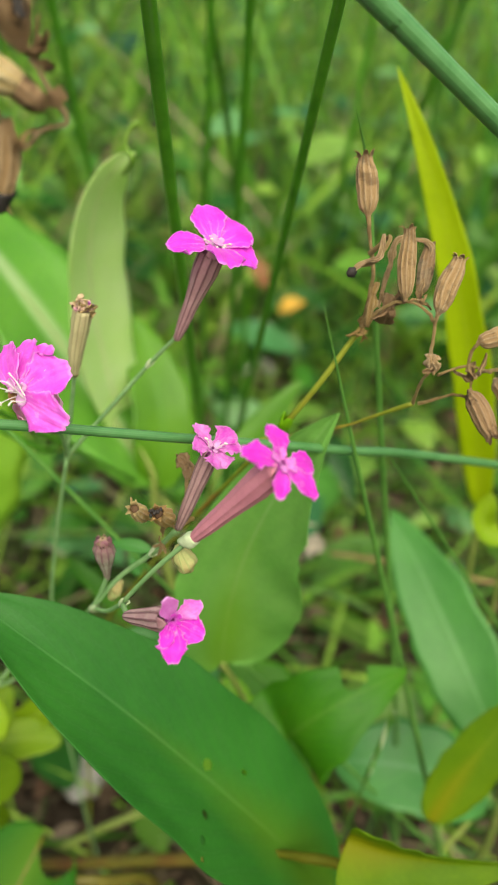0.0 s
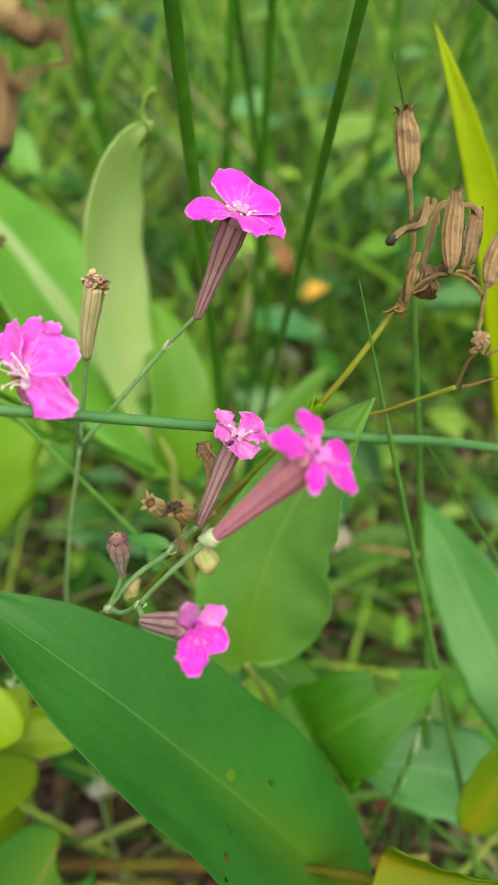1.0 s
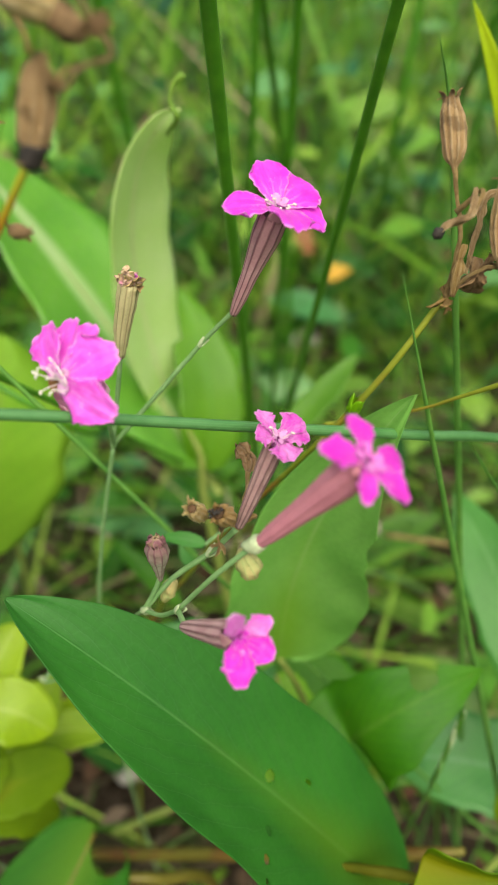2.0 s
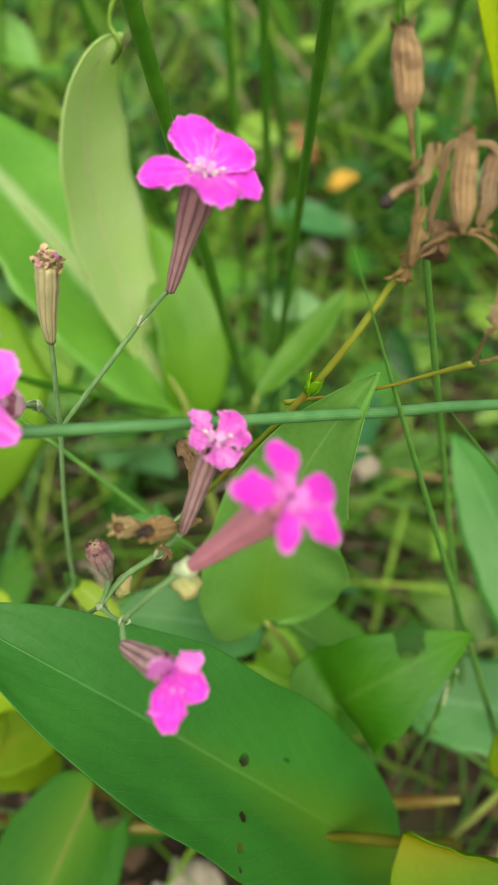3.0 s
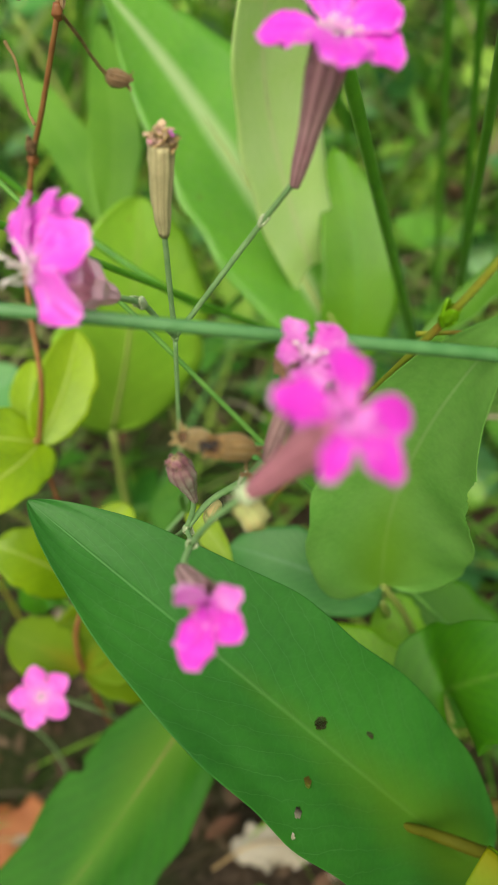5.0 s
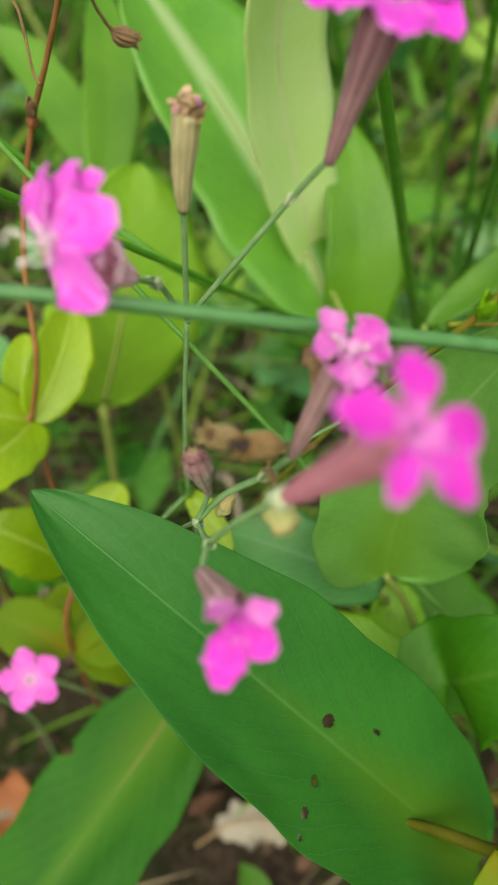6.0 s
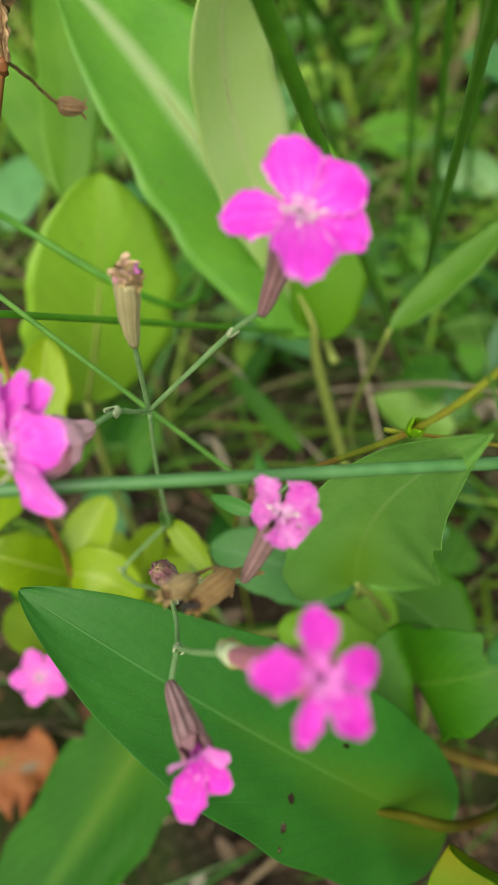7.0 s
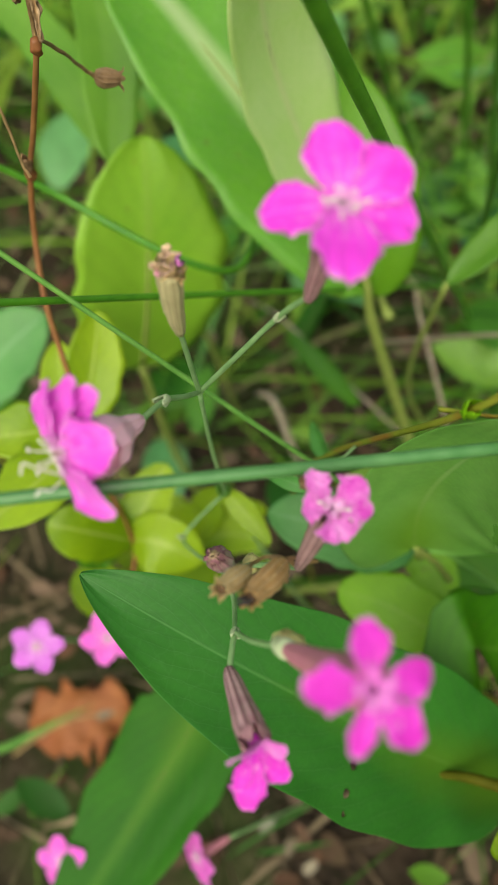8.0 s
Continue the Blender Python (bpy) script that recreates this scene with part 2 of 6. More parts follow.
def island_material(name, tones, rough=0.55, through_amount=0.3, grain=300.0, spec=0.22):
    """For heaps of small blades: each blade takes its own tone."""
    m, nt = base_material(name)
    geo = nt.nodes.new("ShaderNodeNewGeometry")
    cr = nt.nodes.new("ShaderNodeValToRGB")
    el = cr.color_ramp.elements
    while len(el) < len(tones):
        el.new(0.5)
    for i, c in enumerate(tones):
        el[i].position = i / max(1, len(tones) - 1)
        el[i].color = (*c, 1)
    nt.links.new(geo.outputs["Random Per Island"], cr.inputs[0])
    n1 = noisef(nt, grain, 4.0)
    col = mixc(nt, mathn(nt, "MULTIPLY", ramp(nt, n1, 0.3, 0.75), 0.35), cr.outputs[0], (0.02, 0.035, 0.004))
    finish(nt, col, rough, spec, n1, 0.3, 0.0005, cr.outputs[0], through_amount)
    return m


def soil_material():
    m, nt = base_material("soil_with_litter")
    tc = nt.nodes.new("ShaderNodeTexCoord")
    n1 = noisef(nt, 28.0, 6.0, 0.65)
    n2 = noisef(nt, 260.0, 5.0, 0.6)
    n3 = noisef(nt, 9.0, 4.0, 0.5)
    col = mixc(nt, ramp(nt, n1, 0.35, 0.68), (0.009, 0.0065, 0.004), (0.04, 0.027, 0.017))
    col = mixc(nt, mathn(nt, "MULTIPLY", ramp(nt, n2, 0.45, 0.8), 0.4), col, (0.16, 0.12, 0.085))
    col = mixc(nt, mathn(nt, "MULTIPLY", ramp(nt, n3, 0.45, 0.62), 0.6), col, (0.022, 0.055, 0.006))
    finish(nt, col, 0.9, 0.15, mathn(nt, "ADD", n1, n2), 0.8, 0.004)
    return m


M_BIG = leaf_material("dark_green_leaf", (0.012, 0.09, 0.009), (0.024, 0.136, 0.013), (0.12, 0.3, 0.09), (0.14, 0.4, 0.02), rib=0.3, ribw=0.016, foot=(0.08, 0.175, 0.006), net=340.0, side=0.2, count=15.0, through_amount=0.22, rough=0.5, spec=0.36, bands=0.16)
# Near-white green stands in for light shining through the upright leaf.
M_GLOW = leaf_material("thin_pale_green_leaf_lit", (0.54, 0.78, 0.22), (0.7, 0.87, 0.44), (0.8, 0.86, 0.5), (0.8, 1.0, 0.34), rib=0.7, ribw=0.05, side=0.06, through_amount=0.35, rough=0.36, spec=0.6, bands=0.04)
M_PALE = leaf_material("pale_green_leaf", (0.17, 0.38, 0.026), (0.25, 0.46, 0.04), (0.3, 0.46, 0.08), (0.34, 0.62, 0.05), rib=0.45, ribw=0.05, side=0.14, count=9.0, through_amount=0.4, spots=0.4, bands=0.14)
M_MID = leaf_material("mid_green_leaf", (0.09, 0.29, 0.024), (0.16, 0.4, 0.04), (0.62, 0.72, 0.42), (0.22, 0.62, 0.04), ribw=0.1, net=300.0, rib=0.62, side=0.1, through_amount=0.4, spots=0.6, spec=0.6, bands=0.1)
M_YELLOW = leaf_material("yellow_green_leaf", (0.15, 0.285, 0.006), (0.3, 0.44, 0.015), (0.5, 0.6, 0.14), (0.6, 0.75, 0.06), rib=0.5, side=0.12, count=8.0, through_amount=0.4, rough=0.38, spec=0.45, bands=0.1)
M_CITRUS = leaf_material("yellow_blade_leaf", (0.3, 0.42, 0.004), (0.42, 0.54, 0.01), (0.45, 0.55, 0.05), (0.6, 0.75, 0.03), rib=0.3, side=0.05, through_amount=0.45, rough=0.45, bands=0.08)
M_MIDG = leaf_material("soft_green_leaf", (0.15, 0.4, 0.07), (0.25, 0.52, 0.12), (0.36, 0.58, 0.22), (0.25, 0.5, 0.08), net=300.0, rib=0.6, ribw=0.022, side=0.14, count=9.0, through_amount=0.35, spec=0.5, bands=0.06, foot=(0.2, 0.42, 0.02))
M_LOW = leaf_material("low_green_leaf", (0.012, 0.085, 0.003), (0.021, 0.115, 0.005), (0.14, 0.3, 0.04), (0.14, 0.4, 0.02), net=320.0, rib=0.2, ribw=0.1, side=0.1, through_amount=0.25, rough=0.55, spec=0.15, foot=(0.07, 0.17, 0.005))
M_SIDE = leaf_material("bright_green_leaf", (0.075, 0.215, 0.01), (0.12, 0.29, 0.014), (0.14, 0.4, 0.06), (0.22, 0.6, 0.04), rib=0.3, side=0.1, through_amount=0.4)
M_LEAFY = leaf_material("fresh_green_leaf", (0.13, 0.34, 0.006), (0.2, 0.44, 0.01), (0.3, 0.5, 0.08), (0.3, 0.62, 0.03), rib=0.35, side=0.12, through_amount=0.35, spots=0.5)
M_SAGE = leaf_material("sage_green_leaf", (0.042, 0.18, 0.028), (0.072, 0.25, 0.045), (0.2, 0.4, 0.15), (0.24, 0.56, 0.08), rib=0.4, side=0.14, through_amount=0.35)
M_MEADOW = leaf_material("meadow_green_leaf", (0.055, 0.17, 0.01), (0.1, 0.24, 0.018), (0.16, 0.3, 0.05), (0.2, 0.45, 0.03), rib=0.3, side=0.12, through_amount=0.3)
M_LIME = leaf_material("lime_green_leaf", (0.07, 0.15, 0.003), (0.125, 0.215, 0.005), (0.2, 0.3, 0.02), (0.3, 0.5, 0.01), foot=(0.22, 0.2, 0.004), rib=0.3, side=0.2, through_amount=0.35, rough=0.6, spec=0.15, bands=0.08)
M_OLIVE = leaf_material("olive_green_leaf", (0.022, 0.12, 0.003), (0.05, 0.18, 0.006), (0.2, 0.34, 0.06), (0.3, 0.6, 0.05), spec=0.25, rough=0.5, rib=0.16, side=0.18, through_amount=0.35, spots=0.5)
M_TEAL = leaf_material("blue_green_leaf", (0.045, 0.18, 0.04), (0.085, 0.27, 0.06), (0.2, 0.4, 0.2), (0.12, 0.4, 0.12), rib=0.4, side=0.14, through_amount=0.25)
M_ORANGE = leaf_material("orange_dead_leaf", (0.23, 0.062, 0.02), (0.31, 0.12, 0.04), (0.4, 0.25, 0.1), (0.5, 0.18, 0.06), rib=0.5, side=0.3, through_amount=0.2, rough=0.65, spots=0.7)
M_RUSTY = leaf_material("rusty_dead_leaf", (0.2, 0.075, 0.03), (0.27, 0.13, 0.05), (0.25, 0.16, 0.07), (0.3, 0.12, 0.05), rib=0.5, side=0.3, through_amount=0.15, rough=0.65, spots=0.7)
M_AMBER = leaf_material("amber_dead_leaf", (0.6, 0.32, 0.04), (0.7, 0.42, 0.06), (0.6, 0.4, 0.1), (0.7, 0.4, 0.05), rib=0.4, side=0.2, through_amount=0.3, rough=0.6)
M_DEAD = leaf_material("pale_dead_leaf", (0.21, 0.18, 0.13), (0.34, 0.31, 0.25), (0.3, 0.24, 0.16), (0.4, 0.3, 0.2), rib=0.5, side=0.35, through_amount=0.1, rough=0.8)
M_PETAL = petal_material("magenta_petal", (0.8, 0.035, 0.72), (0.88, 0.085, 0.83), (0.92, 0.07, 0.88), (0.86, 0.28, 0.82))
M_PETAL_SOFT = petal_material("soft_pink_petal", (0.84, 0.085, 0.75), (0.9, 0.19, 0.86), (0.94, 0.15, 0.88), (0.9, 0.38, 0.82))
M_PETAL_DIM = petal_material("withering_petal", (0.64, 0.05, 0.55), (0.82, 0.34, 0.78), (0.82, 0.1, 0.62), (0.72, 0.4, 0.66))
M_PETAL_DEEP = petal_material("deep_magenta_petal", (0.68, 0.02, 0.57), (0.8, 0.05, 0.72), (0.88, 0.05, 0.78), (0.76, 0.12, 0.68))
M_PETAL_PALE = petal_material("pale_pink_petal", (0.82, 0.15, 0.72), (0.9, 0.38, 0.86), (0.92, 0.25, 0.84), (0.74, 0.1, 0.6))
M_PETAL_LILAC = petal_material("lilac_far_petal", (0.6, 0.12, 0.68), (0.72, 0.26, 0.8), (0.8, 0.2, 0.85), (0.85, 0.55, 0.85))
M_PETAL_FAR = petal_material("pink_far_petal", (0.74, 0.09, 0.62), (0.84, 0.2, 0.76), (0.9, 0.15, 0.78), (0.85, 0.5, 0.8))
M_CALYX = ribbed_material("mauve_calyx", (0.56, 0.33, 0.35), (0.12, 0.045, 0.062), (0.42, 0.21, 0.24), stripe=0.75, narrow=0.35)
M_CALYX_DARK = ribbed_material("brown_mauve_calyx", (0.42, 0.27, 0.27), (0.13, 0.065, 0.07), (0.3, 0.17, 0.18), stripe=0.6, narrow=0.2)
M_CALYX_LIGHT = ribbed_material("striped_pale_calyx", (0.6, 0.4, 0.41), (0.13, 0.045, 0.065), (0.4, 0.2, 0.24), stripe=0.85, narrow=0.1)
M_TOOTH = plain_material("calyx_tooth_skin", (0.28, 0.12, 0.15), (0.42, 0.24, 0.26), 900.0, 0.6)
M_CALYX_PINK = ribbed_material("rosy_calyx", (0.62, 0.25, 0.32), (0.46, 0.16, 0.22), (0.54, 0.2, 0.27), stripe=0.25)
M_CALYX_PALE = ribbed_material("pale_pink_calyx", (0.98, 0.6, 0.74), (0.92, 0.44, 0.6), (0.96, 0.55, 0.7), stripe=0.25, speck=0.05, through_amount=0.12)
M_CALYX_DRY = ribbed_material("straw_calyx", (0.56, 0.52, 0.28), (0.26, 0.21, 0.1), (0.5, 0.44, 0.24), stripe=0.6)
M_CAPSULE = dry_material("dry_brown_capsule", (0.52, 0.33, 0.155), (0.045, 0.02, 0.01), (0.76, 0.58, 0.38), 0.45)
M_CAPSULE_DARK = dry_material("dark_brown_capsule", (0.4, 0.245, 0.125), (0.025, 0.013, 0.009), (0.52, 0.37, 0.23), 0.8)
M_CREAM = plain_material("cream_stamen", (0.72, 0.66, 0.62), (0.88, 0.84, 0.82), 900.0, 0.5, 0.2)
M_STALK = plain_material("grey_green_stalk", (0.14, 0.29, 0.1), (0.26, 0.42, 0.19), 350.0, 0.5, lines=True)
M_NODE = plain_material("pale_green_bract", (0.46, 0.58, 0.32), (0.68, 0.76, 0.52), 700.0, 0.5, 0.25)
M_RUSH = plain_material("green_rush", (0.05, 0.165, 0.045), (0.1, 0.25, 0.085), 300.0, 0.36, lines=True, spec=0.5)
M_RUSH_DARK = plain_material("dark_green_rush", (0.042, 0.175, 0.01), (0.08, 0.26, 0.016), 260.0, 0.36, spec=0.5)
M_GRASS = plain_material("grass_green", (0.08, 0.24, 0.04), (0.16, 0.36, 0.07), 300.0, 0.45, 0.2, lines=True)
M_DRYSTEM = dry_material("dry_brown_stem", (0.48, 0.3, 0.11), (0.16, 0.08, 0.03), (0.68, 0.5, 0.26), 0.45)
M_GREENBROWN = plain_material("green_brown_stem", (0.16, 0.2, 0.015), (0.25, 0.28, 0.03), 200.0, 0.5, c=(0.26, 0.12, 0.025), cscale=55.0)
M_BROWNSTEM = plain_material("olive_brown_stem", (0.05, 0.06, 0.003), (0.085, 0.085, 0.006), 200.0, 0.7, spec=0.1, c=(0.075, 0.035, 0.01), cscale=55.0)
M_BLEACHED = plain_material("bleached_straw", (0.34, 0.27, 0.19), (0.52, 0.44, 0.34), 260.0, 0.75, lines=True)
M_RED = plain_material("red_brown_stem", (0.15, 0.052, 0.02), (0.25, 0.1, 0.034), 240.0, 0.5)
M_YSTEM = plain_material("yellow_green_stem", (0.19, 0.26, 0.05), (0.29, 0.35, 0.09), 160.0, 0.5)
M_MOUTH_SHADE = plain_material("dark_brown_mouth_shade", (0.05, 0.025, 0.012), (0.12, 0.065, 0.03), 900.0, 0.8)
M_BLACK = plain_material("black_capsule_tip", (0.012, 0.01, 0.01), (0.05, 0.04, 0.035), 900.0, 0.8)
M_PODGREEN = ribbed_material("pale_green_pod", (0.45, 0.5, 0.2), (0.3, 0.4, 0.14), (0.5, 0.36, 0.16), ribs=10.0, stripe=0.5)
M_BUD = ribbed_material("purple_bud", (0.5, 0.46, 0.38), (0.2, 0.08, 0.11), (0.24, 0.12, 0.13), ribs=10.0, stripe=0.75, tip_amount=0.9)
M_BUDTOP = plain_material("dark_purple_bud_scale", (0.16, 0.06, 0.09), (0.3, 0.14, 0.16), 900.0, 0.6, c=(0.3, 0.24, 0.12), cscale=500.0)
M_TANCAP = dry_material("tan_capsule", (0.74, 0.46, 0.18), (0.2, 0.1, 0.04), (0.88, 0.68, 0.42), 0.15)
M_STRAWCAP = dry_material("straw_coloured_capsule", (0.84, 0.62, 0.28), (0.4, 0.2, 0.06), (0.95, 0.86, 0.62), 0.3)
M_OCHRE = plain_material("ochre_stem", (0.34, 0.36, 0.02), (0.44, 0.44, 0.04), 200.0, 0.5, c=(0.42, 0.18, 0.015), cscale=55.0)
M_UMBER = plain_material("umber_stem", (0.1, 0.09, 0.01), (0.15, 0.13, 0.018), 200.0, 0.5, c=(0.11, 0.05, 0.012), cscale=55.0)
M_SCRAPPALE = plain_material("weathered_white_scrap", (0.42, 0.36, 0.29), (0.66, 0.6, 0.53), 900.0, 0.8, 0.15, c=(0.3, 0.2, 0.12), cscale=700.0)
M_OCHREDRY = plain_material("tan_dry_stem", (0.26, 0.14, 0.05), (0.36, 0.21, 0.09), 240.0, 0.7, c=(0.25, 0.12, 0.05), cscale=90.0)
M_RUST = plain_material("rust_brown_stem", (0.2, 0.08, 0.027), (0.31, 0.15, 0.05), 240.0, 0.6, c=(0.2, 0.08, 0.03), cscale=90.0)
M_TAN = plain_material("tan_papery_scrap", (0.52, 0.36, 0.2), (0.74, 0.58, 0.4), 900.0, 0.75, 0.2, c=(0.5, 0.22, 0.3), cscale=600.0)
M_SOIL = soil_material()
M_BLADES = island_material("mixed_green_blades", [(0.01, 0.06, 0.004), (0.055, 0.21, 0.016), (0.13, 0.34, 0.028), (0.38, 0.58, 0.08), (0.018, 0.095, 0.01), (0.11, 0.33, 0.07), (0.34, 0.31, 0.15)])
M_FOLIAGE = island_material("mixed_low_foliage", [(0.01, 0.07, 0.01), (0.035, 0.17, 0.016), (0.13, 0.36, 0.04), (0.3, 0.5, 0.07), (0.02, 0.12, 0.04), (0.09, 0.3, 0.1), (0.2, 0.44, 0.16)], grain=120.0, rough=0.36, spec=0.4)
M_STROKES = island_material("sedge_blades", [(0.05, 0.2, 0.012), (0.16, 0.38, 0.03), (0.28, 0.46, 0.05), (0.08, 0.26, 0.02), (0.22, 0.46, 0.08)])
M_PALESTRAW = island_material("pale_standing_straw", [(0.3, 0.24, 0.14), (0.48, 0.4, 0.28), (0.36, 0.24, 0.12), (0.55, 0.5, 0.4)], rough=0.8, through_amount=0.15)
M_SCRAPS = island_material("bleached_scraps", [(0.16, 0.13, 0.09), (0.28, 0.24, 0.18), (0.2, 0.14, 0.09), (0.34, 0.31, 0.27)], rough=0.8, through_amount=0.1)
M_UNDER = island_material("dark_low_foliage", [(0.014, 0.08, 0.006), (0.03, 0.13, 0.008), (0.06, 0.19, 0.012), (0.11, 0.24, 0.02), (0.03, 0.13, 0.03)], grain=120.0)
M_STRAW = island_material("dead_straw", [(0.045, 0.028, 0.018), (0.1, 0.07, 0.042), (0.26, 0.2, 0.13), (0.07, 0.045, 0.03)], rough=0.8, through_amount=0.1)
M_LITTER = island_material("dead_leaf_litter", [(0.05, 0.026, 0.016), (0.09, 0.055, 0.036), (0.17, 0.12, 0.085), (0.1, 0.04, 0.024), (0.04, 0.026, 0.018)], rough=0.8, through_amount=0.1)
M_STONE = plain_material("pale_stone", (0.3, 0.28, 0.25), (0.5, 0.48, 0.44), 120.0, 0.85)
M_SCALE = petal_material("white_pink_scale", (0.85, 0.36, 0.78), (0.92, 0.68, 0.9), (0.95, 0.7, 0.9), (0.9, 0.62, 0.84))
M_THROAT = plain_material("brown_throat", (0.22, 0.1, 0.05), (0.36, 0.22, 0.08), 1500.0, 0.7)
M_SHOOT = plain_material("light_green_shoot", (0.14, 0.28, 0.03), (0.22, 0.36, 0.05), 300.0, 0.5, 0.2)


# ---- mesh tools ----
class Buf:
    """Gathers vertices, faces and blade coordinates into one mesh."""

    def __init__(self):
        self.v, self.f, self.uv = [], [], []

    def add(self, verts, faces, uvs):
        o = len(self.v)
        self.v += [tuple(p) for p in verts]
        self.f += [tuple(i + o for i in q) for q in faces]
        self.uv += [tuple(q) for q in uvs]
        return self

    def mesh(self, name, material):
        me = bpy.data.meshes.new(name)
        me.from_pydata(self.v, [], self.f)
        layer = me.uv_layers.new(name="UVMap")
        idx = np.empty(len(me.loops), dtype=np.int32)
        me.loops.foreach_get("vertex_index", idx)
        layer.data.foreach_set("uv", np.array(self.uv, dtype=np.float32)[idx].ravel())
        me.polygons.foreach_set("use_smooth", [True] * len(me.polygons))
        me.materials.append(material)
        me.update()
        return me


def vec(p):
    return np.array(p, dtype=float)


def unit(v):
    return v / max(1e-12, np.linalg.norm(v))


def spline(pts, n):
    """A smooth line through the points, n steps between each two."""
    p = [vec(q) for q in pts]
    if len(p) == 2:
        return [p[0] + (p[1] - p[0]) * i / n for i in range(n + 1)]
    q = [2 * p[0] - p[1]] + p + [2 * p[-1] - p[-2]]
    out = []
    for i in range(1, len(q) - 2):
        a, b, c, d = q[i - 1], q[i], q[i + 1], q[i + 2]
        for k in range(n):
            t = k / n
            out.append(0.5 * (2 * b + (c - a) * t + (2 * a - 5 * b + 4 * c - d) * t * t + (3 * b - a - 3 * c + d) * t ** 3))
    out.append(p[-1])
    return out


def tube(buf, pts, radii, sides=10, steps=8, ribs=0, rib=0.0, wobble=0.0, flat=1.0, open_end=False):
    """A round stem or vessel swept along the points; radii follow the length."""
    line = spline(pts, steps)
    n = len(line)
    r = np.interp(np.linspace(0, 1, n), np.linspace(0, 1, len(radii)), radii)
    ref = vec((0.31, 0.87, 0.38))
    verts, uvs, faces = [], [], []
    side = None
    for i, c in enumerate(line):
        tan = unit(line[min(n - 1, i + 1)] - line[max(0, i - 1)])
        if side is None:
            side = unit(np.cross(tan, ref))
        side = unit(side - tan * (side @ tan))
        up = np.cross(tan, side)
        for k in range(sides):
            a = 2 * math.pi * k / sides
            rr = r[i] * (1 + rib * (math.cos(ribs * a) if rib < 0.08 else 1.3 - 2.2 * abs(math.sin(ribs * a / 2))))
            if wobble:
                rr *= 1 + wobble * (noise.noise(Vector(c * 700) + Vector((math.cos(a), math.sin(a), 0))))
            verts.append(c + side * math.cos(a) * rr + up * math.sin(a) * rr * flat)
            uvs.append((i / (n - 1), k / sides))
    for i in range(n - 1):
        for k in range(sides):
            a, b = i * sides + k, i * sides + (k + 1) % sides
            faces.append((a, b, b + sides, a + sides))
    faces.append(tuple(range(sides - 1, -1, -1)))
    if not open_end:
        faces.append(tuple((n - 1) * sides + k for k in range(sides)))
    buf.add(verts, faces, uvs)
    return buf


